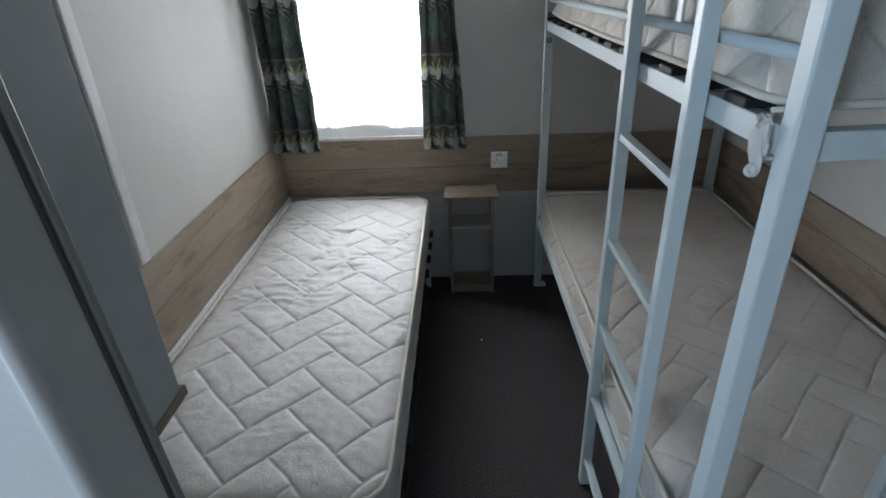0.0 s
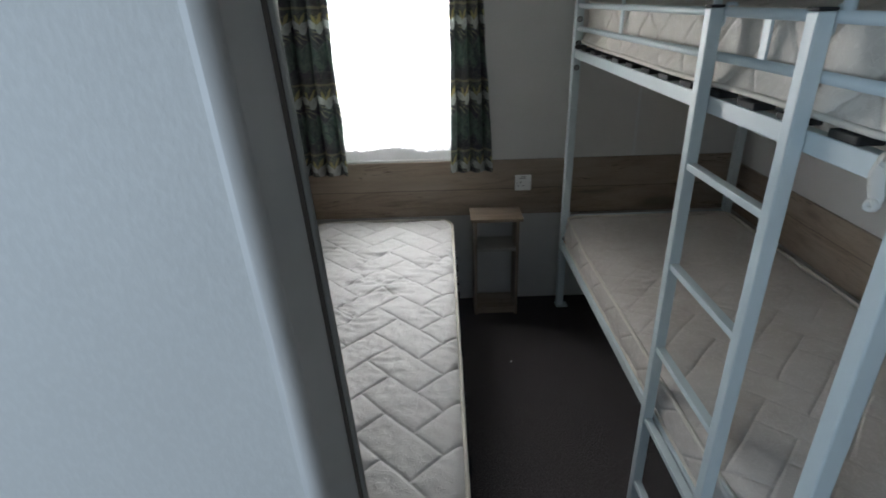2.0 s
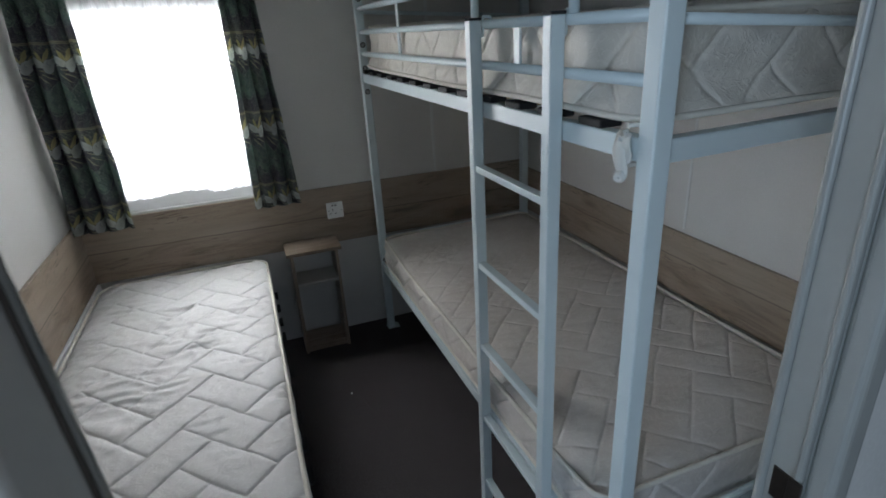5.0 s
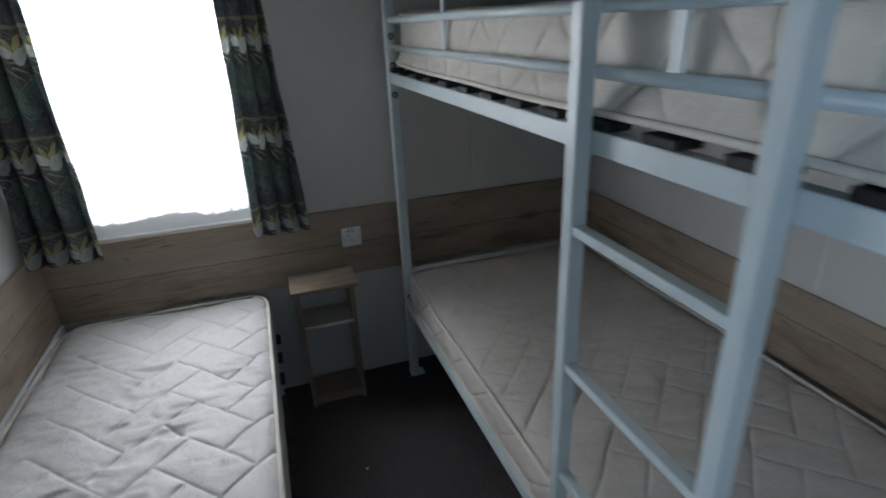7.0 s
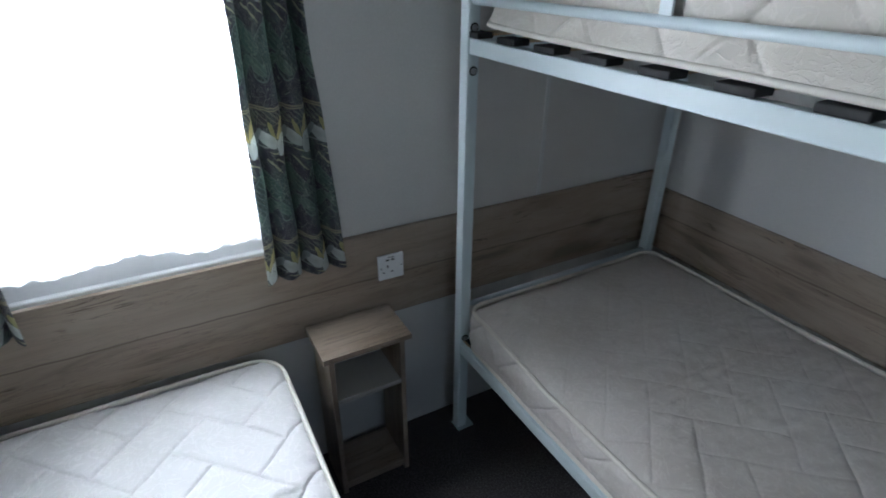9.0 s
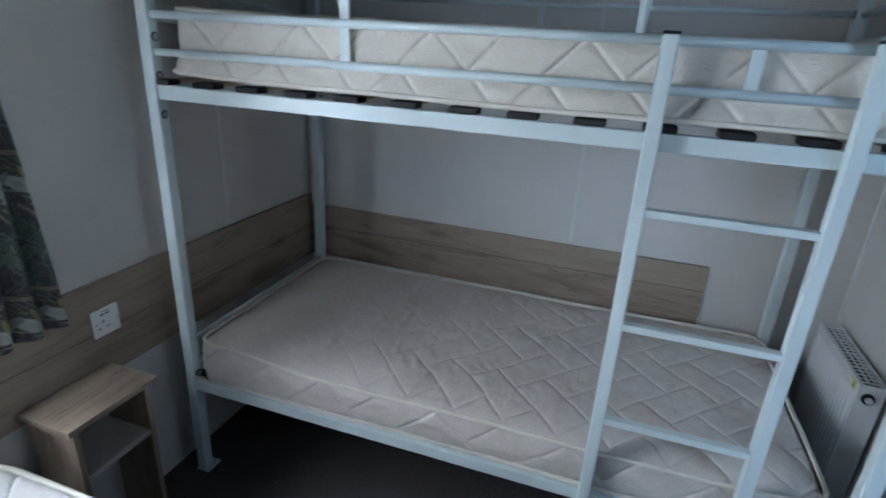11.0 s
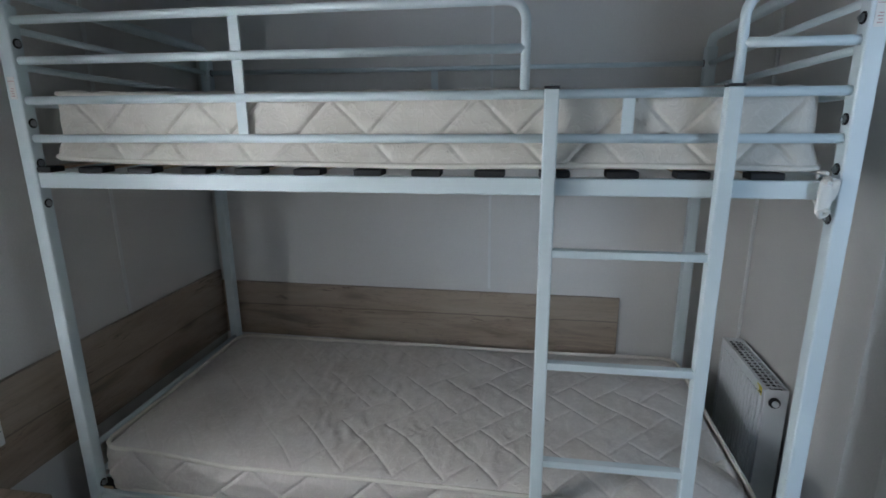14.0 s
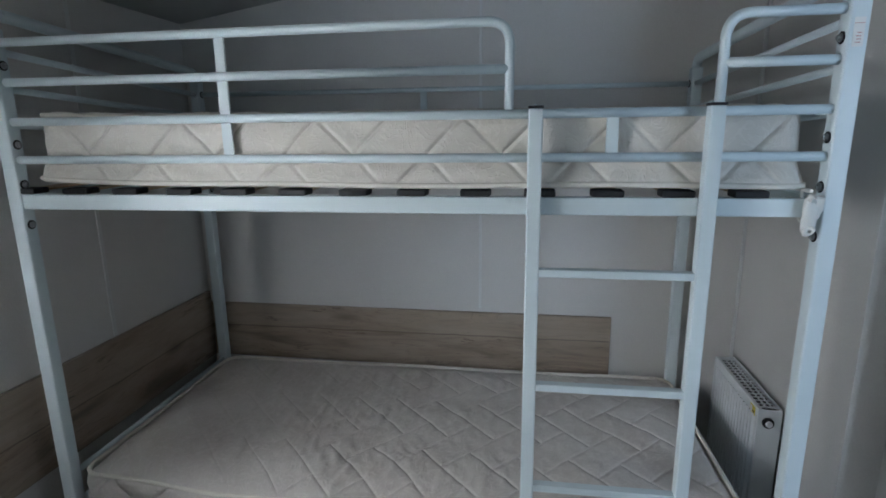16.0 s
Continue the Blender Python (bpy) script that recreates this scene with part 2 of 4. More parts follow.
    # double cream stem with a hatched fan under it
    for cv in (0.335, 0.352):
        line = n.m("ABSOLUTE", n.m("SUBTRACT", v, n.m("ADD", cv, n.m("MULTIPLY", n.m("SINE", n.m("MULTIPLY", u, 6.28)), 0.008))))
        c = n.mix(n.ramp(line, [(0.003, (0.9,) * 3), (0.006, (0, 0, 0))]), c, (0.42, 0.40, 0.28))
    mask, r = ellipse(0.5, 0.325, 0, 0.085, 0.062)
    below = n.m("MULTIPLY", n.m("LESS_THAN", v, 0.335), 1.0)
    c = n.mix(n.m("MULTIPLY", n.m("MULTIPLY", n.m("MULTIPLY", mask, ribs), below), 0.7), c, (0.30, 0.31, 0.25))
    c = n.mix(n.m("MULTIPLY", n.m("MULTIPLY", ring(r, 0.014), below), 0.8), c, (0.32, 0.32, 0.25))
    # curved stripes under the blossom
    for k, deg in enumerate((62, 48, 32)):
        mask, r = ellipse(0.62 - 0.10 * k, 0.015 - 0.03 * k + (1 if k else 0), deg, 0.0042, 0.062)
        c = n.mix(n.m("MULTIPLY", mask, 0.9), c, (0.42, 0.42, 0.30))
    # blossoms: white petals below, yellow above
    for cu, cv, deg, a, b, col in ((0.66, 0.205, -20, 0.012, 0.056, (0.46, 0.42, 0.24)), (0.49, 0.195, 12, 0.009, 0.050, (0.42, 0.40, 0.21)), (0.82, 0.18, -44, 0.009, 0.040, (0.36, 0.35, 0.20)),
                                   (0.40, 0.135, 34, 0.027, 0.050, (0.52, 0.55, 0.53)), (0.66, 0.085, -12, 0.028, 0.056, (0.50, 0.53, 0.51)), (0.80, 0.140, -50, 0.021, 0.040, (0.46, 0.49, 0.47)),
                                   (0.22, 0.145, -24, 0.012, 0.050, (0.30, 0.34, 0.33))):
        mask, r = ellipse(cu, cv, deg, a, b, 0.03)
        shade = n.ramp(r, [(0.0, tuple(v * 0.75 for v in col)), (0.5, col)])
        c = n.mix(mask, c, shade)
        c = n.mix(n.m("MULTIPLY", ring(r, 0.012), 0.7), c, (0.05, 0.055, 0.06))
    stem = n.m("ABSOLUTE", n.m("SUBTRACT", v, 0.085))
    c = n.mix(n.m("MULTIPLY", n.ramp(stem, [(0.003, (0.8,) * 3), (0.006, (0, 0, 0))]), n.m("LESS_THAN", u, 0.6)), c, (0.45, 0.47, 0.44))
    n.base(c)
    thin, both = n.add("ShaderNodeBsdfTranslucent"), n.add("ShaderNodeMixShader")
    n.put(thin.inputs[0], c)
    both.inputs[0].default_value = 0.46
    n.nt.links.new(n.bsdf.outputs[0], both.inputs[1])
    n.nt.links.new(thin.outputs[0], both.inputs[2])
    n.nt.links.new(both.outputs[0], n.nt.nodes["Material Output"].inputs["Surface"])
    return n.bump(n.noise(tc.outputs["Object"], 900, 2), 0.0006, 0.4).mat


def glass_material():
    n = Nodes("window_glass", 0.02)
    n.bsdf.inputs["Transmission Weight"].default_value = 1.0
    n.bsdf.inputs["IOR"].default_value = 1.45
    return n.base((0.95, 0.98, 0.97)).mat


WALL, OAK, STEEL, CARPET = wall_material(), oak_material("greige_oak_laminate"), paint_metal(), carpet_material()
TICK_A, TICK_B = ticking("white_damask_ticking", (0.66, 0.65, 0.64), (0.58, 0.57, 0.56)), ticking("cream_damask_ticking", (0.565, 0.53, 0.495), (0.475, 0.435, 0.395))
TICK_C = ticking("ivory_damask_ticking", (0.63, 0.595, 0.535), (0.575, 0.535, 0.47))
OAK_BAND = oak_material("greige_oak_plank_laminate", 1.0, planks=True)
PIPING = plain("cream_piping", (0.66, 0.63, 0.56), 0.8, grain=500)
BLACK = plain("black_plastic", (0.010, 0.010, 0.011), 0.7)
ZINC = plain("zinc_bolt", (0.30, 0.31, 0.32), 0.35, 1.0)
SLAT = plain("birch_slat", (0.45, 0.33, 0.20), 0.55, vary=0.15)
PVC, TRIM = plain("white_pvc", (0.74, 0.75, 0.75), 0.35), plain("white_painted_trim", (0.62, 0.63, 0.62), 0.45)
SAGE = plain("grey_green_laminate", (0.37, 0.41, 0.42), 0.5, grain=300)
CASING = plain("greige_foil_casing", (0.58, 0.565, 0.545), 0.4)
# darker than the casing: the right jamb's shade is put into this taupe
JAMB = plain("shaded_taupe_jamb", (0.30, 0.305, 0.29), 0.4)
NET, FLORAL, GLASS = net_material(), floral_material(), glass_material()
ENAMEL = plain("white_enamel", (0.66, 0.69, 0.70), 0.3)
SEAL = plain("taupe_seal", (0.10, 0.085, 0.075), 0.6)
DARK = plain("shadow_gap_black", (0.02, 0.02, 0.02), 0.8)
BRONZE = plain("worn_bronze", (0.10, 0.085, 0.075), 0.4, 0.9, vary=0.3)
SHELF = plain("pale_greige_laminate", (0.46, 0.44, 0.40), 0.45, grain=300)
# for the unseen hall walls, kept dull to limit light bounced through the doorway
HALL_SHELL = plain("dull_hall_shell", (0.40, 0.385, 0.36), 0.6)
PAPER, RED, YELLOW, INK = plain("label_paper", (0.72, 0.72, 0.70), 0.7), plain("red_print", (0.50, 0.30, 0.28), 0.7), plain("yellow_print", (0.62, 0.52, 0.06), 0.6), plain("dark_print", (0.05, 0.05, 0.05), 0.7)
RIBBON = plain("white_cotton_tape", (0.66, 0.66, 0.62), 0.85, grain=600, bump=0.0008)
# white board toned down to grey: dim ceiling light put into the colour
CEILING = plain("shaded_white_ceiling", (0.36, 0.36, 0.345), 0.7, grain=200)


# ---- shape helpers ----
def box(bm, x0, y0, z0, x1, y1, z1, bevel=0.0, seg=2):
    m = Matrix.Translation(((x0 + x1) / 2, (y0 + y1) / 2, (z0 + z1) / 2)) @ Matrix.Diagonal((abs(x1 - x0), abs(y1 - y0), abs(z1 - z0), 1))
    vs = bmesh.ops.create_cube(bm, size=1, matrix=m)["verts"]
    if bevel:
        es = list({e for v in vs for e in v.link_edges})
        bmesh.ops.bevel(bm, geom=es, offset=bevel, segments=seg, affect="EDGES", profile=0.5)
    return bm


def tube(bm, path, r, sides=12, closed=False):
    """A round tube swept along points."""
    pts = [Vector(p) for p in path]
    n = len(pts)
    rings = []
    up = None
    for i, p in enumerate(pts):
        a = pts[(i - 1) % n] if (closed or i) else pts[i]
        b = pts[(i + 1) % n] if (closed or i < n - 1) else pts[i]
        d = (b - a).normalized()
        if up is None:
            up = d.orthogonal().normalized()
        up = (up - d * up.dot(d)).normalized()
        side = d.cross(up)
        rings.append([bm.verts.new(p + (up * math.cos(2 * math.pi * k / sides) + side * math.sin(2 * math.pi * k / sides)) * r) for k in range(sides)])
    last = n if closed else n - 1
    for i in range(last):
        ra, rb = rings[i], rings[(i + 1) % n]
        for k in range(sides):
            f = bm.faces.new((ra[k], ra[(k + 1) % sides], rb[(k + 1) % sides], rb[k]))
            f.smooth = True
    if not closed:
        bm.faces.new(list(reversed(rings[0])))
        bm.faces.new(rings[-1])
    return bm


def disc(bm, centre, axis, r, depth, sides=16, bevel=0.0):
    q = Vector(axis).to_track_quat("Z", "Y").to_matrix().to_4x4()
    vs = bmesh.ops.create_cone(bm, cap_ends=True, segments=sides, radius1=r, radius2=r, depth=depth, matrix=Matrix.Translation(centre) @ q)["verts"]
    if bevel:
        es = [e for e in {e for v in vs for e in v.link_edges} if len(e.link_faces) == 2 and any(len(f.verts) > 4 for f in e.link_faces)]
        bmesh.ops.bevel(bm, geom=es, offset=bevel, segments=2, affect="EDGES", profile=0.5)
    return bm


def bend(points, r, steps=8):
    """Rounds the inner corners of a line of points."""
    pts = [Vector(p) for p in points]
    out = [pts[0]]
    for a, b, c in zip(pts, pts[1:], pts[2:]):
        d1, d2 = (a - b).normalized(), (c - b).normalized()
        p, q = b + d1 * r, b + d2 * r
        out += [p * (1 - t) ** 2 + b * 2 * t * (1 - t) + q * t ** 2 for t in (k / steps for k in range(steps + 1))]
    return out + [pts[-1]]


def part(name, bm, material, parent=None, label=""):
    me = bpy.data.meshes.new(name)
    bmesh.ops.recalc_face_normals(bm, faces=bm.faces)
    bm.to_mesh(me)
    bm.free()
    me.materials.append(material)
    ob = new(name, me)
    ob.parent = parent
    if label:
        tagged(ob, label)
    return ob


def thing(name, label, category, group=""):
    return tagged(new(name), label, category, group)


def setting(name, bm, material, label=""):
    return tagged(part(name, bm, material, None, label), kind="structure")


def bx(*a, bevel=0.0, seg=2):
    return box(bmesh.new(), *a, bevel=bevel, seg=seg)


def tb(path, r, sides=12, closed=False):
    return tube(bmesh.new(), path, r, sides, closed)


# ---- plan ----
XL, XR, YW, YN, YC = -0.985, 1.335, 3.205, 0.95, 0.762
DOOR_L, DOOR_R = -0.347, 0.43
LEAN = 0.045  # the caravan's door post stands out of plumb
WIN = (-0.87, -0.09, 0.845, 1.74)
HALL = (-1.5, 2.2, -1.2)


def ceil_z(y):
    return 1.965 + max(0.0, YW - y) * 0.16


def build_structure():
    hx0, hx1, hy0 = HALL
    setting("floor", bx(hx0 - 0.1, hy0 - 0.1, -0.08, hx1 + 0.1, YW + 0.1, 0.0), CARPET, "dark charcoal flecked carpet")
    x0, x1, z0, z1 = WIN
    bm = bmesh.new()
    box(bm, XL - 0.08, YW, 0, x0, YW + 0.07, 2.2)
    box(bm, x1, YW, 0, XR + 0.08, YW + 0.07, 2.2)
    box(bm, x0, YW, 0, x1, YW + 0.07, z0)
    box(bm, x0, YW, z1, x1, YW + 0.07, 2.2)
    setting("wall_north", bm, WALL, "white vinyl-faced wallboard around the window")
    setting("wall_west", bx(XL - 0.07, 0.80, 0, XL, YW, 2.6), WALL, "white vinyl-faced wallboard")
    setting("wall_east", bx(XR, 0.80, 0, XR + 0.07, YW, 2.6), WALL, "white vinyl-faced wallboard")
    bm = bmesh.new()
    box(bm, hx0, YC + 0.004, 0, DOOR_L - 0.0145, YC + 0.085, 2.6)
    box(bm, DOOR_L - 0.0145, YC + 0.004, 2.05, DOOR_R + 0.04, YC + 0.085, 2.6)
    for v in bm.verts:
        if abs(v.co.x - DOOR_L) < 0.03:
            v.co.x -= LEAN * (v.co.z - 1.25)
    setting("wall_south", bm, WALL, "white textured partition beside the doorway")
    bm = bmesh.new()
    box(bm, DOOR_R + 0.03, YC + 0.012, 0, hx1, 0.855, 2.6)
    box(bm, 0.565, 0.855, 0, XR, YN, 2.6)
    setting("wall_south_east", bm, WALL, "white partition behind the radiator")
    # hall side: unseen shell added to enclose the hall, with openings for the fills
    bm = bmesh.new()
    box(bm, hx1, hy0, 0, hx1 + 0.08, YC, 2.6)
    box(bm, hx0, hy0 - 0.05, 0, -0.25, hy0, 2.6)
    box(bm, 0.65, hy0 - 0.05, 0, hx1, hy0, 2.6)
    box(bm, -0.25, hy0 - 0.05, 0, 0.65, hy0, 0.85)
    box(bm, -0.25, hy0 - 0.05, 1.95, 0.65, hy0, 2.6)
    wy0, wy1, wz0, wz1 = -1.05, -0.05, 0.85, 2.05
    box(bm, hx0 - 0.05, hy0 - 0.05, 0, hx0, wy0, 2.6)
    box(bm, hx0 - 0.05, wy1, 0, hx0, YC + 0.085, 2.6)
    box(bm, hx0 - 0.05, wy0, 0, hx0, wy1, wz0)
    box(bm, hx0 - 0.05, wy0, wz1, hx0, wy1, 2.6)
    setting("wall_hall", bm, HALL_SHELL, "unseen dull taupe shell around the hall")
    bm = bmesh.new()
    vs = [bm.verts.new(p) for p in ((XL - 0.1, YW + 0.08, ceil_z(YW + 0.0)), (XR + 0.1, YW + 0.08, ceil_z(YW)), (XR + 0.1, 0.7, ceil_z(0.7)), (XL - 0.1, 0.7, ceil_z(0.7)),
                                    (XL - 0.1, YW + 0.08, 2.8), (XR + 0.1, YW + 0.08, 2.8), (XR + 0.1, 0.7, 2.8), (XL - 0.1, 0.7, 2.8))]
    for f in ((0, 1, 2, 3), (7, 6, 5, 4), (0, 4, 5, 1), (1, 5, 6, 2), (2, 6, 7, 3), (3, 7, 4, 0)):
        bm.faces.new([vs[i] for i in f])
    setting("ceiling", bm, CEILING, "white sloping ceiling, greyed in its colour for shade")
    setting("ceiling_hall", bx(hx0 - 0.1, hy0 - 0.1, 2.42, hx1 + 0.1, 0.74, 2.5), CEILING, "unseen ceiling over the hall shell")
    # strips over the joints of the wallboards
    bm = bmesh.new()
    box(bm, XL, 1.836, 0.843, XL + 0.013, 1.882, ceil_z(1.86), bevel=0.004)
    setting("joint_strip_west", bm, PVC, "white joint strip")
    bm = bmesh.new()
    box(bm, 0.752, YW - 0.004, 0.842, 0.768, YW, ceil_z(YW), bevel=0.0015)
    setting("joint_strip_north", bm, TRIM, "white joint strip")
    bm = bmesh.new()
    box(bm, XR - 0.003, 1.955, 0.80, XR, 1.966, ceil_z(1.96), bevel=0.001)
    setting("joint_strip_east", bm, TRIM, "white joint strip")
    bm = bmesh.new()
    box(bm, XR - 0.012, YN, 0.0, XR, YN + 0.012, ceil_z(YN), bevel=0.003)
    setting("corner_trim", bm, TRIM, "white corner trim")


def oak_board(name, length, width, depth, m, label, bevel=0.0015):
    """Local x is the grain; y its width, z its depth."""
    ob = setting(name, bx(0, 0, 0, length, width, depth, bevel=bevel), OAK_BAND, label)
    ob.matrix_world = m
    return ob


def build_bands():
    lab = "greige oak-effect laminate wall band"
    oak_board("wall_band_north", XR - XL - 0.03, 0.305, 0.015, Matrix.Translation((XL + 0.015, YW, 0.533)) @ pose(0, 0, 0, 90, 0, 0), lab)
    oak_board("wall_band_west", YW - 1.2, 0.305, 0.015, Matrix.Translation((XL + 0.015, YW, 0.533)) @ pose(0, 0, 0, 0, 0, -90) @ pose(0, 0, 0, 90, 0, 0), lab)
    oak_board("wall_band_east", YW - 1.425, 0.252, 0.015, Matrix.Translation((XR - 0.015, 1.425, 0.533)) @ pose(0, 0, 0, 0, 0, 90) @ pose(0, 0, 0, 90, 0, 0), lab)


def build_window():
    x0, x1, z0, z1 = WIN
    y0, y1 = YW + 0.02, YW + 0.065
    win = tagged(new("window_1"), "white plastic caravan window behind a net curtain", kind="structure")
    bm = bmesh.new()
    w = 0.045
    wb = 0.105
    for a in ((x0, y0, z0, x1, y1, z0 + wb), (x0, y0, z1 - w, x1, y1, z1), (x0, y0, z0 + wb, x0 + w, y1, z1 - w), (x1 - w, y0, z0 + wb, x1, y1, z1 - w)):
        box(bm, *a, bevel=0.004)
    part("window_frame", bm, PVC, win)
    part("pane", bx(x0 + w, y0 + 0.015, z0 + wb, x1 - w, y0 + 0.021, z1 - w), GLASS, win).visible_shadow = False
    part("window_sill", bx(x0 - 0.01, YW + 0.002, z0 - 0.003, x1 + 0.01, y0, z0 + 0.004, bevel=0.002), PVC, win)
    track = thing("curtain_track", "white plastic curtain track over the window", "curtain track")
    part("rail", bx(-0.96, YW - 0.075, 1.815, 0.0, YW - 0.055, 1.835, bevel=0.003), PVC, track)
    for x in (-0.90, -0.5, -0.06):
        part("bracket", bx(x - 0.01, YW - 0.055, 1.815, x + 0.01, YW, 1.84, bevel=0.002), PVC, track)


def smooth_noise(seed, nx, ny):
    rng = np.random.RandomState(seed)
    g = rng.rand(ny + 3, nx + 3)

    def at(u, v):
        """u and v in 0..1; returns -1..1."""
        x, y = np.clip(u, 0, 0.9999) * nx, np.clip(v, 0, 0.9999) * ny
        i, j = x.astype(int), y.astype(int)
        fx, fy = x - i, y - j
        fx, fy = fx * fx * (3 - 2 * fx), fy * fy * (3 - 2 * fy)
        return ((g[j, i] * (1 - fx) + g[j, i + 1] * fx) * (1 - fy) + (g[j + 1, i] * (1 - fx) + g[j + 1, i + 1] * fx) * fy) * 2 - 1
    return at


def grid_mesh(name, P, material, parent, uv=None, closed_u=False, label="", seam=None):
    """P: rows x columns x 3."""
    rows, cols = P.shape[:2]
    idx = np.arange(rows * cols).reshape(rows, cols)
    if closed_u:
        idx = np.hstack([idx, idx[:, :1]])
    a, b, c, d = idx[:-1, :-1], idx[:-1, 1:], idx[1:, 1:], idx[1:, :-1]
    faces = np.stack([a, b, c, d], -1).reshape(-1, 4)
    me = bpy.data.meshes.new(name)
    me.from_pydata(P.reshape(-1, 3).tolist(), [], faces.tolist())
    me.polygons.foreach_set("use_smooth", [True] * len(faces))
    if uv is not None:
        layer = me.uv_layers.new(name="print")
        layer.data.foreach_set("uv", uv.reshape(-1, 2)[faces.reshape(-1)].reshape(-1))
    if seam is not None:
        me.attributes.new("seam", "FLOAT", "POINT").data.foreach_set("value", np.ascontiguousarray(seam, dtype=np.float32).reshape(-1))
    me.materials.append(material)
    me.update()
    ob = new(name, me)
    ob.parent = parent
    if label:
        tagged(ob, label)
    return ob


def curtain(x0, x1, x0t, x1t, folds, seed, label):
    cur = thing("floral_curtain", label, "curtain", "curtains at the window")
    nz, nu = 90, 26 * folds
    V, U = np.meshgrid(np.linspace(0, 1, nz), np.linspace(0, 1, nu), indexing="ij")
    wob, wob2 = smooth_noise(seed, 5, 7), smooth_noise(seed + 9, 3, 4)
    z = 0.803 + V * 1.02 + 0.006 * np.cos(U * folds * 2 * np.pi) * (1 - V)
    left, right = x0 + (x0t - x0) * V, x1 + (x1t - x1) * V
    ph = U * folds * 2 * np.pi + 0.5 * wob2(U, V)
    x = left + (right - left) * (U + 1.05 / folds / 2 / np.pi * np.sin(ph)) + 0.004 * wob(U, V)
    y = YW - 0.080 - (0.040 - 0.012 * V) * np.cos(ph) - 0.003 * np.cos(3 * ph + 1.0) + 0.004 * wob(V, U)
    uv = np.stack([U * folds + 0.5, (z - 0.803) / 0.34], -1)
    ob = grid_mesh("curtain_cloth", np.stack([x, y, z], -1), FLORAL, cur, uv)
    ob.modifiers.new("thickness", "SOLIDIFY").thickness = 0.002
    for k in range(folds * 2):
        xx = x0t + (x1t - x0t) * (k + 0.5) / folds / 2
        part("hook", bx(xx - 0.003, YW - 0.078, 1.805, xx + 0.003, YW - 0.070, 1.816), PVC, cur)
    return cur


def net_curtain():
    cur = thing("net_curtain", "sheer white net curtain hanging over the bright window", "net curtain")
    nz, nu = 60, 420
    V, U = np.meshgrid(np.linspace(0, 1, nz), np.linspace(0, 1, nu), indexing="ij")
    w1, w2 = smooth_noise(3, 9, 3), smooth_noise(4, 26, 4)
    x = -0.885 + U * 0.82
    z = 0.920 - 0.012 * U + V * 0.853 + (0.012 * w1(U, V * 0) + 0.004 * w2(U, V * 0)) * (1 - V)
    y = YW - 0.030 + 0.0035 * np.sin(U * 150 + 2.5 * w1(U, V)) + 0.004 * w2(U, V)
    grid_mesh("net", np.stack([x, y, z], -1), NET, cur)
    part("rod", tb([(-0.90, YW - 0.030, 1.772), (-0.05, YW - 0.030, 1.772)], 0.005, 8), PVC, cur)


def herringbone(p, q, w):
    """Distance to the nearest seam of a 2:1 herringbone laid at 45 degrees."""
    a, b = (p + q) / math.sqrt(2) / w, (q - p) / math.sqrt(2) / w
    i, j = np.floor(a), np.floor(b)
    fa, fb = a - i, b - j
    k = np.mod(i - j, 4)
    flat = k < 2
    lx = np.where(flat, fa + (k == 1), fb + (k == 2))
    sx = np.where(flat, fb, fa)
    return np.minimum(np.minimum(lx, 2 - lx), np.minimum(sx, 1 - sx)) * w


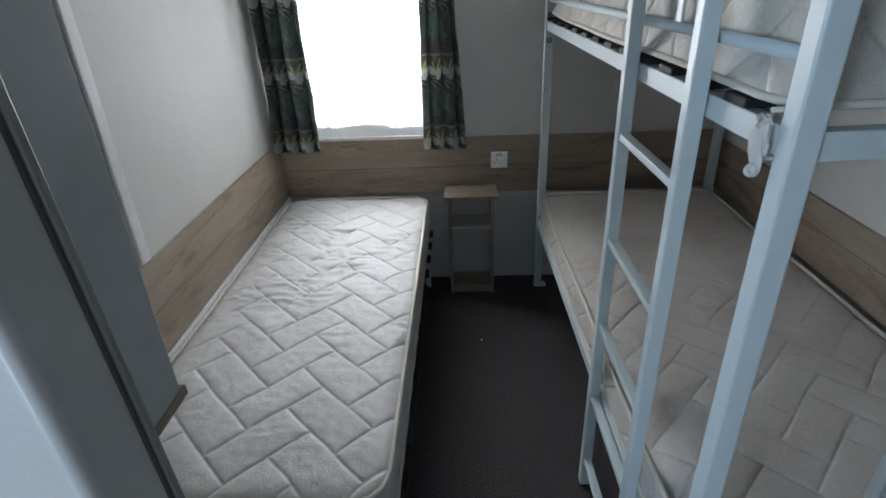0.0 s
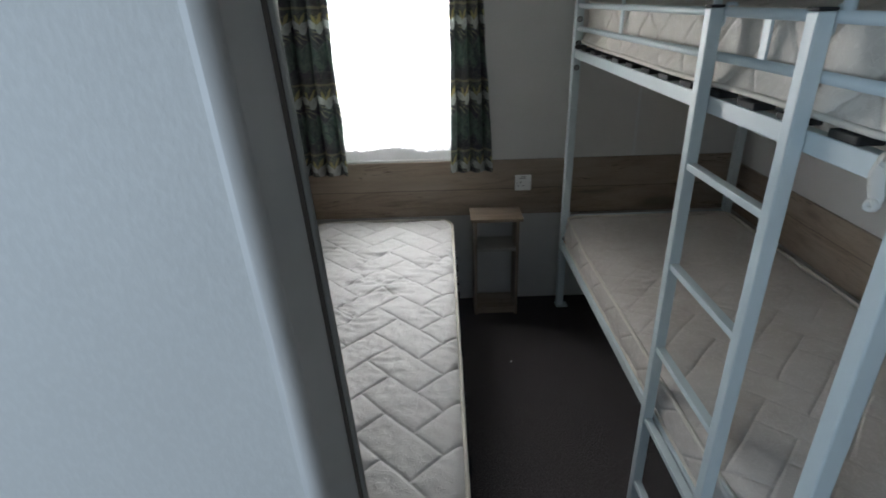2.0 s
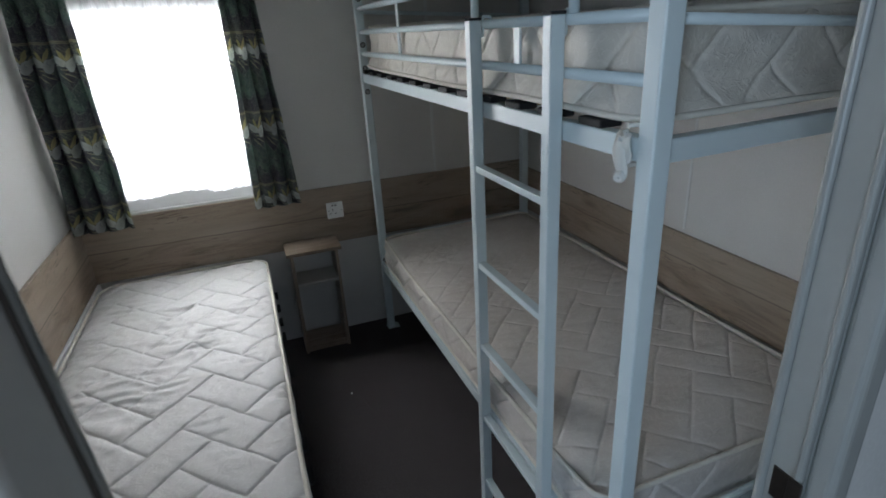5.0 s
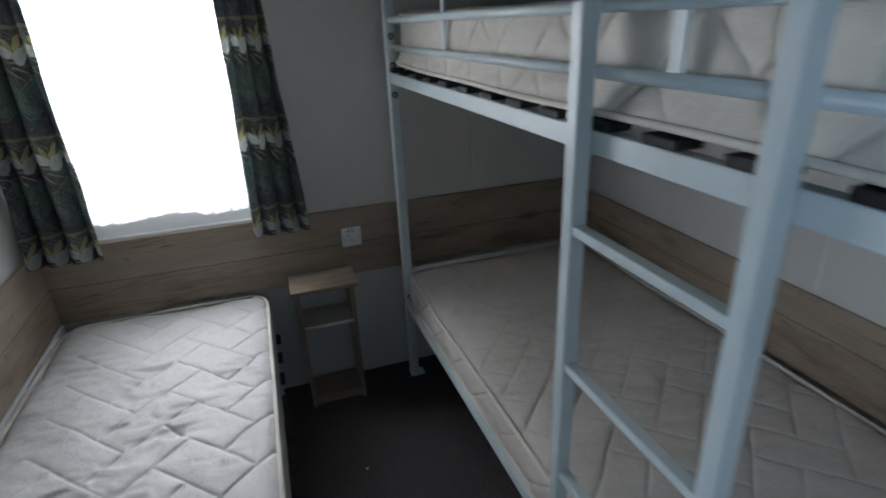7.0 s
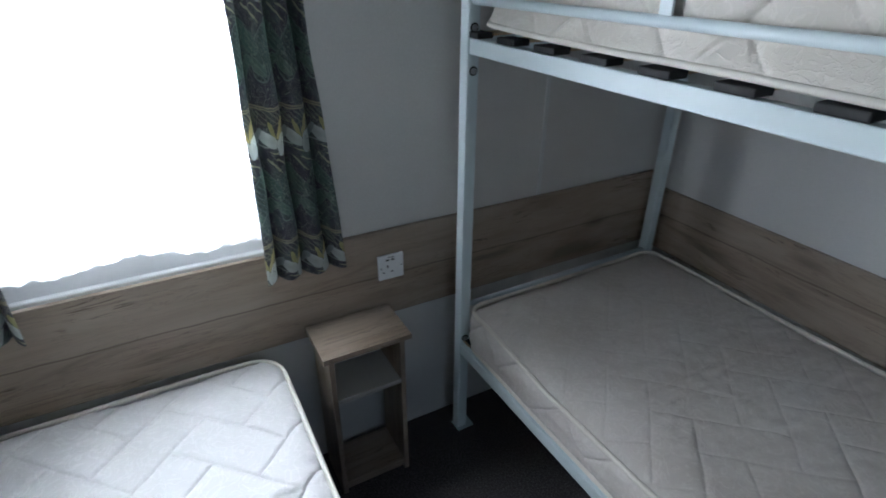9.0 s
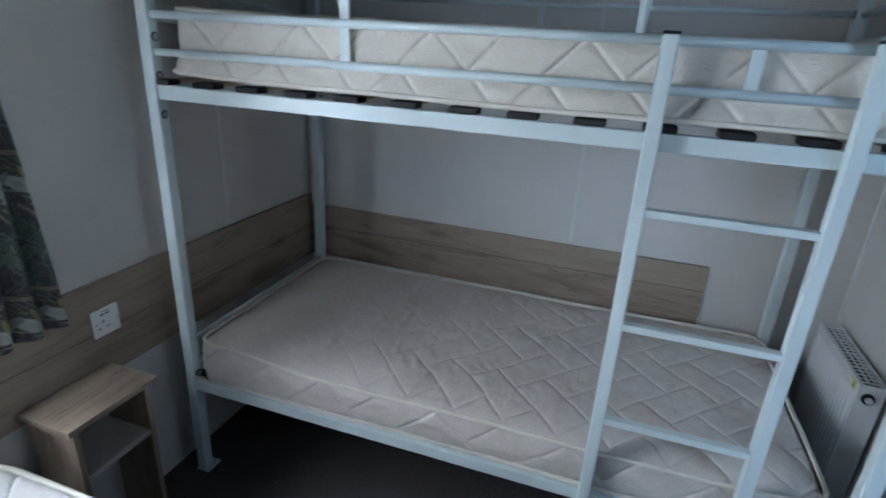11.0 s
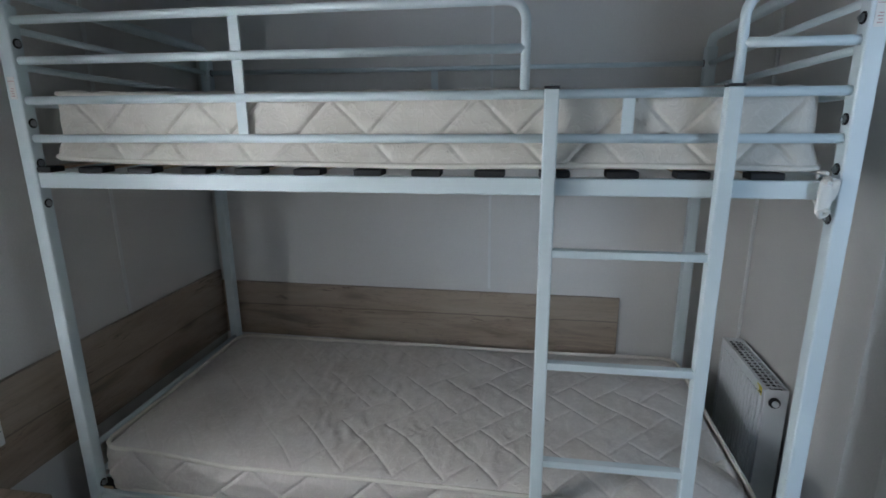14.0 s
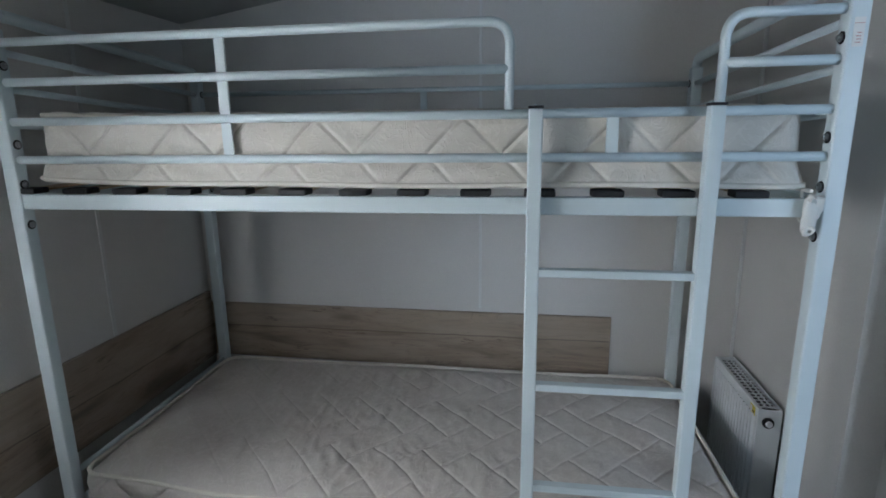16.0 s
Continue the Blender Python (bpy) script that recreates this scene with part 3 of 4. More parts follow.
def mattress(name, box6, ticking_mat, label, seed, wrinkle=0.002, lift=None, w=0.105, side_w=0.105, depth=0.006, shift=(0, 0), side_depth=0.006, corner=0.055, bulge=0.008, flare=0.0, sag=0.0, creased=None, flat=None):
    x0, x1, y0, y1, z0, z1 = box6
    th = thing(name, label, "mattress")
    cx, cy, hx, hy, r = (x0 + x1) / 2, (y0 + y1) / 2, (x1 - x0) / 2, (y1 - y0) / 2, corner
    step = 0.0036
    ny, nx = int(2 * hy / step), int(2 * hx / step)
    V, U = np.meshgrid(np.linspace(-1, 1, ny), np.linspace(-1, 1, nx), indexing="ij")
    yy = V * hy
    t = np.clip(np.abs(yy) - (hy - r), 0, r)
    half = hx - r + np.sqrt(np.maximum(r * r - t * t, 0))
    xx = U * half
    dedge = np.minimum(half - np.abs(xx), hy - np.abs(yy))
    w1, w2 = smooth_noise(seed + 7, 7, 16), smooth_noise(seed + 8, 7, 16)
    d = herringbone(xx + shift[0] + 0.004 * w1((U + 1) / 2, (V + 1) / 2), yy + shift[1] + 0.005 * w2((U + 1) / 2, (V + 1) / 2), w)
    n1, n2, n3 = smooth_noise(seed, 6, 14), smooth_noise(seed + 1, 9, 76), smooth_noise(seed + 2, 34, 90)
    u01, v01 = (U + 1) / 2, (V + 1) / 2
    # where the cover is pulled tight the quilting all but vanishes
    firm = 1.0 if flat is None else 0.30 + 0.70 * np.clip((flat - (yy + cy) - 0.25 * (xx / hx)) / 0.45, 0, 1)
    puff = firm * (depth * (1 - np.exp(-d / 0.0075)) + 0.35 * depth * np.clip(d / w * 2, 0, 1) ** 0.6)
    # creases run across the bed, bent and broken, and lie mostly within one stretch of it
    zone = 1.0 if creased is None else 0.18 + 0.82 * np.exp(-((yy + cy - creased[0]) / creased[1]) ** 2)
    bent_u, bent_v = np.clip(u01 + 0.10 * n1(v01, u01), 0, 1), np.clip(v01 + 0.020 * n1(u01, v01) + 0.012 * u01, 0, 1)
    crease = np.sign(n2(bent_u, bent_v)) * np.abs(n2(bent_u, bent_v)) ** 0.75
    h = z1 - 1.3 * depth + puff + 0.004 * n1(u01, v01) + wrinkle * zone * crease * np.clip(0.5 + 1.4 * n1(1 - u01, v01), 0.15, 1) + 0.0011 * n3(u01, v01)

    def slump(x, y):
        """The front edge has gone soft and sinks between the two ends."""
        ends = np.clip((hy - 0.10 - (y - cy)) / 0.35, 0, 1) * np.clip((y - cy + hy + 0.15) / 0.40, 0, 1)
        ends = ends * ends * (3 - 2 * ends)
        return sag * ends * np.exp(-np.maximum(x - x0, 0) / 0.14)
    h = h - slump(xx + cx, yy + cy)
    h = h - 0.016 * np.exp(-(dedge / 0.014)) - 0.010 * np.exp(-(dedge / 0.05))

    def raise_by(y):
        return 0 if lift is None else lift(y)
    h = h + raise_by(yy + cy)
    grid_mesh("top_panel", np.stack([xx + cx, yy + cy, h], -1), ticking_mat, th, seam=d + 0.0045 * (1 - firm))
    # sides
    loop = []
    corners = [(hx - r, hy - r, 0), (-hx + r, hy - r, 90), (-hx + r, -hy + r, 180), (hx - r, -hy + r, 270)]
    for ax, ay, a0 in corners:
        for k in range(9):
            an = radians(a0 + k * 90 / 8)
            loop.append((ax + r * math.cos(an), ay + r * math.sin(an), math.cos(an), math.sin(an)))
    dense = []
    for a, b in zip(loop, loop[1:] + loop[:1]):
        n = max(1, int(math.hypot(b[0] - a[0], b[1] - a[1]) / 0.0045))
        dense += [tuple(a[i] + (b[i] - a[i]) * k / n for i in range(4)) for k in range(n)]
    L = np.array(dense)
    seg = np.hypot(*(np.roll(L[:, :2], -1, 0) - L[:, :2]).T)
    s = np.concatenate([[0], np.cumsum(seg)[:-1]])
    rows = 36
    T = np.linspace(0, 1, rows)[:, None]
    S = s[None, :] + 0 * T
    zz = z0 + 0.012 + (z1 - z0 - 0.030) * T
    ds = herringbone(S, zz + 0.02, side_w)
    ns = smooth_noise(seed + 5, 90, 5)
    out = bulge * np.sin(np.pi * T) ** 0.6 + side_depth * (1 - np.exp(-(ds / 0.0042) ** 1.2)) - side_depth + 0.004 * ns(S / s.max(), T + 0 * S)
    out = out * np.clip(np.minimum(T, 1 - T) * 12, 0, 1) + flare * np.clip(1 - T / 0.3, 0, 1)
    P = np.stack([cx + L[None, :, 0] + L[None, :, 2] * out, cy + L[None, :, 1] + L[None, :, 3] * out, zz + 0 * S + raise_by(cy + L[None, :, 1]) - T * slump(cx + L[None, :, 0], cy + L[None, :, 1])], -1)
    grid_mesh("side_border", P, ticking_mat, th, closed_u=True, seam=ds)
    under = np.stack([xx[::6, ::6] + cx, yy[::6, ::6] + cy, 0 * xx[::6, ::6] + z0 + 0.006 + raise_by(yy[::6, ::6] + cy)], -1)
    grid_mesh("underside", under, ticking_mat, th)
    for zc, fl in ((z1 - 0.014, 0.001), (z0 + 0.009, 0.001 + flare)):
        path = [(cx + a + c * fl, cy + b + e * fl, zc + float(raise_by(np.array(cy + b))) + 0.002 * math.sin(7 * (a + b) + seed) - (float(slump(cx + a, cy + b)) if zc > z0 + 0.05 else 0.0)) for a, b, c, e in dense[::5]]
        part("piping", tb(path, 0.0065, 8, True), PIPING, th)
    return th


def bolt(bm, centre, axis):
    disc(bm, centre, axis, 0.0085, 0.005, 14, 0.0012)
    disc(bm, Vector(centre) + Vector(axis) * 0.004, axis, 0.0045, 0.004, 6)


XF, XB, Y0, Y1, YB = 0.40, 1.26, 1.137, 3.10, 1.180


# the bunk stands very slightly askew to the wall
ASKEW = Matrix.Translation((XF, Y1, 0)) @ pose(0, 0, 0, 0, 0, 0.75) @ Matrix.Translation((-XF, -Y1, 0))


def bunk_bed():
    bed = thing("bunk_bed", "pale blue-white tubular steel bunk bed frame, wide lower berth", "bunk bed")
    p = 0.019
    for x, y, inner in ((XF, Y0, 1), (XF, Y1, -1), (XB, YB, 1), (XB, Y1, -1)):
        top = 1.83 if x == XF else 1.775
        post = part("post", bx(x - p, y - p, 0.004, x + p, y + p, top - 0.03, bevel=0.004, seg=3), STEEL, bed)
        foot = bmesh.new()
        box(foot, x - 0.022, y - 0.030, 0.0, x + 0.045, y + 0.024, 0.006, bevel=0.002)
        part("foot_plate", foot, STEEL, post)
        for z in ((1.305, 1.412, 1.515, 1.71) if x == XF else (1.305, 1.412, 1.69)) + (0.425,):
            bm = bmesh.new()
            bolt(bm, (x, y + inner * (p + 0.004), z), (0, inner, 0))
            screw = part("bolt", bm, ZINC, post)
            part("washer", disc(bmesh.new(), (x, y + inner * (p + 0.0012), z), (0, inner, 0), 0.0125, 0.0024, 18, 0.0006), BLACK, screw, "black rubber washer")
        zs = 1.690 if y < 2 else 1.575
        bm = bx(x - p - 0.0012, y - 0.010, zs, x - p - 0.0002, y + 0.010, zs + 0.055) if x == XF else None
        if bm:
            tag = part("sticker", bm, PAPER, post, "small white paper label with red print")
            rb = bmesh.new()
            for k in range(4):
                box(rb, x - p - 0.0018, y - 0.005, zs + 0.007 + k * 0.006, x - p - 0.0012, y + 0.005 - 0.002 * (k % 2), zs + 0.0088 + k * 0.006)
            box(rb, x - p - 0.0018, y - 0.009, zs + 0.0435, x - p - 0.0012, y + 0.009, zs + 0.0447)
            part("print", rb, RED, tag)
    # side rails, upper then lower
    for x, ya in ((XF, Y0), (XB, YB)):
        part("side_rail", bx(x - 0.014, ya + p, 1.348, x + 0.014, Y1 - p, 1.388, bevel=0.003), STEEL, bed)
        part("side_rail", bx(x - 0.016, ya + p, 0.362, x + 0.014, Y1 - p, 0.400, bevel=0.003), STEEL, bed)
        part("slat_ledge", bx(x + (0.014 if x == XF else -0.030), ya + p, 1.374, x + (0.030 if x == XF else -0.014), Y1 - p, 1.378), STEEL, bed)
    for y, yb in ((Y0, YB), (Y1, Y1)):
        span = math.hypot(XB - XF, yb - y) - 2 * p
        turn = Matrix.Translation((XF, y, 0)) @ Matrix.Rotation(math.atan2(yb - y, XB - XF), 4, "Z")
        for name, bm in (("end_rail", bx(p, -0.014, 1.348, span + p, 0.014, 1.388, bevel=0.003)), ("end_rail", bx(p, -0.012, 0.380, span + p, 0.012, 0.412, bevel=0.003)),
                         ("end_tube", tb([(p, 0, 0.448), (p + span, 0, 0.448)], 0.009)), ("end_tube", tb([(p, 0, 0.545), (p + span, 0, 0.545)], 0.009)))[:3 if y < 2 else 4]:
            part(name, bm, STEEL, bed).matrix_world = turn
        hoop = bend([(XF, y, 1.795), (XF, y, 1.835), (XF + 0.05, y, 1.835), (XB, yb, 1.775), (XB, yb, 1.74)], 0.034)
        part("end_hoop", tb(hoop, 0.016, 16), STEEL, bed)
        for za, zb in ((1.745, 1.690), (1.655, 1.605), (1.565, 1.52)):
            part("end_tube", tb([(XF + p, y, za), (XB - p, yb, zb)], 0.009), STEEL, bed)
    # guard rails at the front
    g = 0.0105
    for z in (1.476, 1.572):
        part("guard_tube", tb([(XF, Y0 + p, z), (XF, Y1 - p, z)], g), STEEL, bed)
    part("guard_tube", tb(bend([(XF, Y1 - p, 1.765), (XF, 1.815, 1.768), (XF, 1.815, 1.582)], 0.05), g), STEEL, bed)
    part("guard_tube", tb([(XF, Y1 - p, 1.669), (XF, 1.815, 1.669)], g), STEEL, bed)
    part("guard_tube", tb(bend([(XF, Y0 + p, 1.765), (XF, 1.375, 1.765), (XF, 1.375, 1.582)], 0.05), g), STEEL, bed)
    part("guard_tube", tb([(XF, Y0 + p, 1.669), (XF, 1.375, 1.669)], g), STEEL, bed)
    part("guard_upright", bx(XF - 0.003, 2.480, 1.480, XF + 0.003, 2.506, 1.762, bevel=0.001), STEEL, bed)
    part("guard_upright", bx(XF - 0.003, 1.577, 1.480, XF + 0.003, 1.603, 1.568, bevel=0.001), STEEL, bed)
    part("guard_tube", tb([(XB, YB + p, 1.690), (XB, Y1 - p, 1.690)], 0.009), STEEL, bed)
    part("guard_tube", tb([(XB, YB + p, 1.56), (XB, Y1 - p, 1.56)], 0.009), STEEL, bed)
    part("guard_upright", bx(XB - 0.003, 2.15, 1.39, XB + 0.003, 2.176, 1.688, bevel=0.001), STEEL, bed)
    # sprung slats
    rng = random.Random(5)
    for base, n in ((1.388, 13), (0.400, 13)):
        for k in range(n):
            y = 1.294 + k * 0.1485
            tilt = rng.uniform(-0.004, 0.004)
            pts = 9
            bm = bmesh.new()
            prev = None
            for i in range(pts):
                x = XF - 0.002 + (XB - XF + 0.004) * i / (pts - 1)
                z = base + 0.008 + (0.018 if base > 1 else 0.0) * math.sin(math.pi * i / (pts - 1)) * 0.25
                ring = [bm.verts.new((x, y + tilt * (i / pts) + s * 0.026, z + h)) for s, h in ((-1, -0.003), (1, -0.003), (1, 0.003), (-1, 0.003))]
                if prev:
                    for e in range(4):
                        bm.faces.new((prev[e], prev[(e + 1) % 4], ring[(e + 1) % 4], ring[e]))
                else:
                    bm.faces.new(ring)
                prev = ring
            bm.faces.new(list(reversed(prev)))
            slat = part("slat", bm, SLAT, bed)
            if base > 1:
                for xa in (XF - 0.0145, XB - 0.032):
                    part("slat_cap", bx(xa, y - 0.035 + tilt, base + 0.0005, xa + 0.048, y + 0.035 + tilt, base + 0.0155, bevel=0.003), BLACK, slat)
            else:
                for xa in (XF + 0.002, XB - 0.040):
                    part("slat_cap", bx(xa, y - 0.035 + tilt, base + 0.0005, xa + 0.040, y + 0.035 + tilt, base + 0.0125, bevel=0.003), BLACK, slat)
    return bed


def ladder():
    lad = thing("bunk_ladder", "pale blue-white square steel ladder hooked on the bunk rail", "ladder")
    xl, w = 0.367, 0.0155
    for y, name in ((1.757, "a"), (1.390, "b")):
        rail = part("ladder_rail", bx(xl - w, y - w, 0.0, xl + w, y + w, 1.582, bevel=0.003), STEEL, lad)
        part("end_cap", bx(xl - w - 0.001, y - w - 0.001, 1.582, xl + w + 0.001, y + w + 0.001, 1.588, bevel=0.0015), BLACK, rail)
        hook = tb(bend([(xl + w - 0.004, y, 1.545), (xl + w + 0.010, y, 1.545), (xl + w + 0.010, y, 1.589), (XF, y, 1.589), (XF + 0.016, y, 1.589), (XF + 0.016, y, 1.565)], 0.006, 4), 0.004, 8)
        part("hook", hook, STEEL, rail)
    for z in (1.218, 0.935, 0.662, 0.39, 0.118):
        part("rung", bx(xl - 0.012, 1.390 + w - 0.001, z - 0.009, xl + 0.012, 1.757 - w + 0.001, z + 0.009, bevel=0.002), STEEL, lad)
    return lad


def single_bed():
    bed = thing("single_bed_base", "low white steel single bed base with black slat caps", "bed base")
    x0, x1, y0, y1, z = XL + 0.05, -0.205, 1.28, 3.12, 0.29
    for x in (x0, x1 - 0.03):
        part("side_rail", bx(x, y0, z, x + 0.03, y1, z + 0.036, bevel=0.003), STEEL, bed)
    for y in (y0, y1 - 0.03):
        part("end_rail", bx(x0 + 0.03, y, z, x1 - 0.03, y + 0.03, z + 0.036, bevel=0.003), STEEL, bed)
    for x in (x0 + 0.015, x1 - 0.015):
        for y in (y0 + 0.02, y1 - 0.02):
            part("leg", bx(x - 0.014, y - 0.014, 0, x + 0.014, y + 0.014, z, bevel=0.002), STEEL, bed)
    for k in range(13):
        y = y0 + 0.06 + k * 0.146
        slat = part("slat", bx(x0 + 0.01, y - 0.026, z + 0.038, x1 - 0.005, y + 0.026, z + 0.045), SLAT, bed)
        for xa in (x0 - 0.01, x1 - 0.018):
            part("slat_cap", bx(xa, y - 0.032, z + 0.0365, xa + 0.044, y + 0.032, z + 0.052, bevel=0.003), BLACK, slat)
    # pale board between the mattress and the wall
    bar = thing("bed_side_board", "narrow white board between mattress and wall", "board")
    part("board", bx(XL + 0.016, 1.22, 0.30, XL + 0.028, 3.18, 0.538, bevel=0.003), PVC, bar)


def nightstand():
    ns = thing("nightstand", "narrow greige oak-effect open bedside shelf", "bedside table")
    x0, x1, y0, y1 = -0.108, 0.165, 2.998, 3.180

    def oak_part(name, a, label=""):
        """Grain along the longest side."""
        ax0, ay0, az0, ax1, ay1, az1 = a
        dx, dy, dz = ax1 - ax0, ay1 - ay0, az1 - az0
        if dz > dx and dz > dy:
            ob = part(name, bx(0, 0, 0, dz, dy, dx, bevel=0.0012), OAK, ns, label)
            ob.matrix_world = Matrix.Translation((ax1, ay0, az0)) @ pose(0, 0, 0, 0, -90, 0)
        else:
            ob = part(name, bx(0, 0, 0, dx, dy, dz, bevel=0.0012), OAK, ns, label)
            ob.matrix_world = Matrix.Translation((ax0, ay0, az0))
        return ob
    oak_part("top_board", (x0, y0, 0.563, x1, y1, 0.581))
    oak_part("side_panel", (x0 + 0.018, y0 + 0.014, 0.0, x0 + 0.034, y1, 0.563))
    oak_part("side_panel", (x1 - 0.034, y0 + 0.014, 0.0, x1 - 0.018, y1, 0.563))
    part("shelf", bx(x0 + 0.034, y0 + 0.016, 0.390, x1 - 0.034, y1, 0.406, bevel=0.0012), SHELF, ns, "pale greige laminate shelf")
    oak_part("shelf", (x0 + 0.034, y0 + 0.018, 0.030, x1 - 0.034, y1, 0.046))
    oak_part("plinth", (x0 + 0.034, y0 + 0.030, 0.0, x1 - 0.034, y0 + 0.044, 0.030))


def socket_outlet():
    s = thing("wall_socket", "white plastic single wall socket with two USB ports", "socket")
    cx, cz, y = 0.183, 0.713, YW - 0.015
    plate = part("plate", bx(cx - 0.043, y - 0.009, cz - 0.043, cx + 0.043, y, cz + 0.043, bevel=0.003), PVC, s)
    yf = y - 0.009
    for x, z, w, h in ((-0.012, 0.026, 0.012, 0.005), (0.006, 0.026, 0.012, 0.005), (-0.012, 0.004, 0.004, 0.010), (-0.026, -0.016, 0.008, 0.004), (0.002, -0.016, 0.008, 0.004)):
        part("port", bx(cx + x - w / 2, yf - 0.0006, cz + z - h / 2, cx + x + w / 2, yf + 0.002, cz + z + h / 2), INK, plate)
    part("switch", bx(cx + 0.019, yf - 0.003, cz - 0.012, cx + 0.031, yf, cz + 0.008, bevel=0.001), PVC, s)
    for x in (-0.034, 0.034):
        bm = disc(bmesh.new(), (cx + x, yf - 0.0005, cz), (0, -1, 0), 0.003, 0.001, 10)
        part("screw", bm, ZINC, s)
    part("print", bx(cx - 0.012, yf - 0.0005, cz + 0.034, cx + 0.012, yf, cz + 0.036), INK, s)


def radiator():
    r = thing("radiator", "white panel radiator with top grille on the partition wall", "radiator")
    x0, x1, y0, y1, z0, z1 = 0.850, 1.262, YN + 0.012, 1.038, 0.10, 0.668
    # fluted front
    n = 15
    prof = [(x0 + 0.012, y1 - 0.004)]
    pitch = (x1 - x0 - 0.05) / n
    for k in range(n):
        a = x0 + 0.025 + k * pitch
        prof += [(a, y1 - 0.004), (a + pitch * 0.22, y1 + 0.004), (a + pitch * 0.60, y1 + 0.004), (a + pitch * 0.82, y1 - 0.004)]
    prof.append((x1 - 0.012, y1 - 0.004))
    prof += [(x1 - 0.012, y1 - 0.009), (x0 + 0.012, y1 - 0.009)]
    bm = bmesh.new()
    lo = [bm.verts.new((x, y, z0 + 0.02)) for x, y in prof]
    hi = [bm.verts.new((x, y, z1 - 0.03)) for x, y in prof]
    for k in range(len(prof)):
        j = (k + 1) % len(prof)
        bm.faces.new((lo[k], lo[j], hi[j], hi[k]))
    bm.faces.new(hi)
    part("front_panel", bm, ENAMEL, r)
    part("front_edge", bx(x0 + 0.004, y1 - 0.012, z1 - 0.034, x1 - 0.004, y1 - 0.001, z1 - 0.002, bevel=0.003), ENAMEL, r)
    part("front_edge", bx(x0 + 0.004, y1 - 0.012, z0, x1 - 0.004, y1 - 0.001, z0 + 0.022, bevel=0.003), ENAMEL, r)
    part("back_panel", bx(x0 + 0.012, y0 + 0.006, z0 + 0.02, x1 - 0.012, y0 + 0.012, z1 - 0.03), ENAMEL, r)
    for xa in (x0, x1 - 0.005):
        part("side_cover", bx(xa, y0 + 0.004, z0, xa + 0.005, y1, z1, bevel=0.0015), ENAMEL, r)
    # grille: two long rows of bars
    ya, yb = y0 + 0.004, y1 - 0.002
    grille = part("top_grille", bx(x0 + 0.005, ya, z1 - 0.006, x1 - 0.005, ya + 0.006, z1, bevel=0.0015), ENAMEL, r)
    part("grille_bar", bx(x0 + 0.005, yb - 0.012, z1 - 0.006, x1 - 0.005, yb, z1, bevel=0.0015), ENAMEL, grille)
    for k in (1, 2):
        ym = ya + 0.006 + (yb - 0.012 - ya - 0.006) * k / 3
        part("grille_bar", bx(x0 + 0.02, ym - 0.0015, z1 - 0.0055, x1 - 0.02, ym + 0.0015, z1 - 0.0005), ENAMEL, grille)
    bars = 17
    for k in range(bars):
        xk = x0 + 0.024 + (x1 - x0 - 0.048) * k / (bars - 1)
        wide = 0.006 if k % 4 == 0 else 0.0025
        part("grille_bar", bx(xk - wide / 2, ya + 0.006, z1 - 0.005, xk + wide / 2, yb - 0.012, z1 - 0.0008), ENAMEL, grille)
    part("inner_shadow_plate", bx(x0 + 0.006, y0 + 0.014, z1 - 0.014, x1 - 0.006, y1 - 0.014, z1 - 0.010), DARK, r)
    bm = bmesh.new()
    disc(bm, (x0 - 0.006, (y0 + y1) / 2 + 0.008, z1 - 0.042), (-1, 0, 0), 0.017, 0.012, 20, 0.002)
    valve = part("valve_boss", bm, BLACK, r)
    part("vent_plug", disc(bmesh.new(), (x0 - 0.015, (y0 + y1) / 2 + 0.008, z1 - 0.042), (-1, 0, 0), 0.010, 0.010, 14, 0.002), ENAMEL, valve)
    st = part("sticker", bx(x0 + 0.022, y1 - 0.0008, z1 - 0.034, x0 + 0.060, y1 + 0.0002, z1 - 0.006), YELLOW, r, "small yellow and white warning sticker")
    part("print", bx(x0 + 0.044, y1 + 0.0003, z1 - 0.030, x0 + 0.057, y1 + 0.0008, z1 - 0.010), PAPER, st)
    part("print", bx(x0 + 0.026, y1 + 0.0003, z1 - 0.026, x0 + 0.040, y1 + 0.0008, z1 - 0.022), INK, st)
    bm = tb(bend([(x0 + 0.03, y1 - 0.03, z0 + 0.02), (x0 + 0.03, y1 - 0.03, 0.06), (x0 + 0.03, y1 - 0.03, 0.0)], 0.01), 0.0075)
    part("pipe", bm, ENAMEL, r)
    bm = tb([(x1 - 0.03, y1 - 0.03, z0 + 0.02), (x1 - 0.03, y1 - 0.03, 0.0)], 0.0075)
    part("pipe", bm, ENAMEL, r)


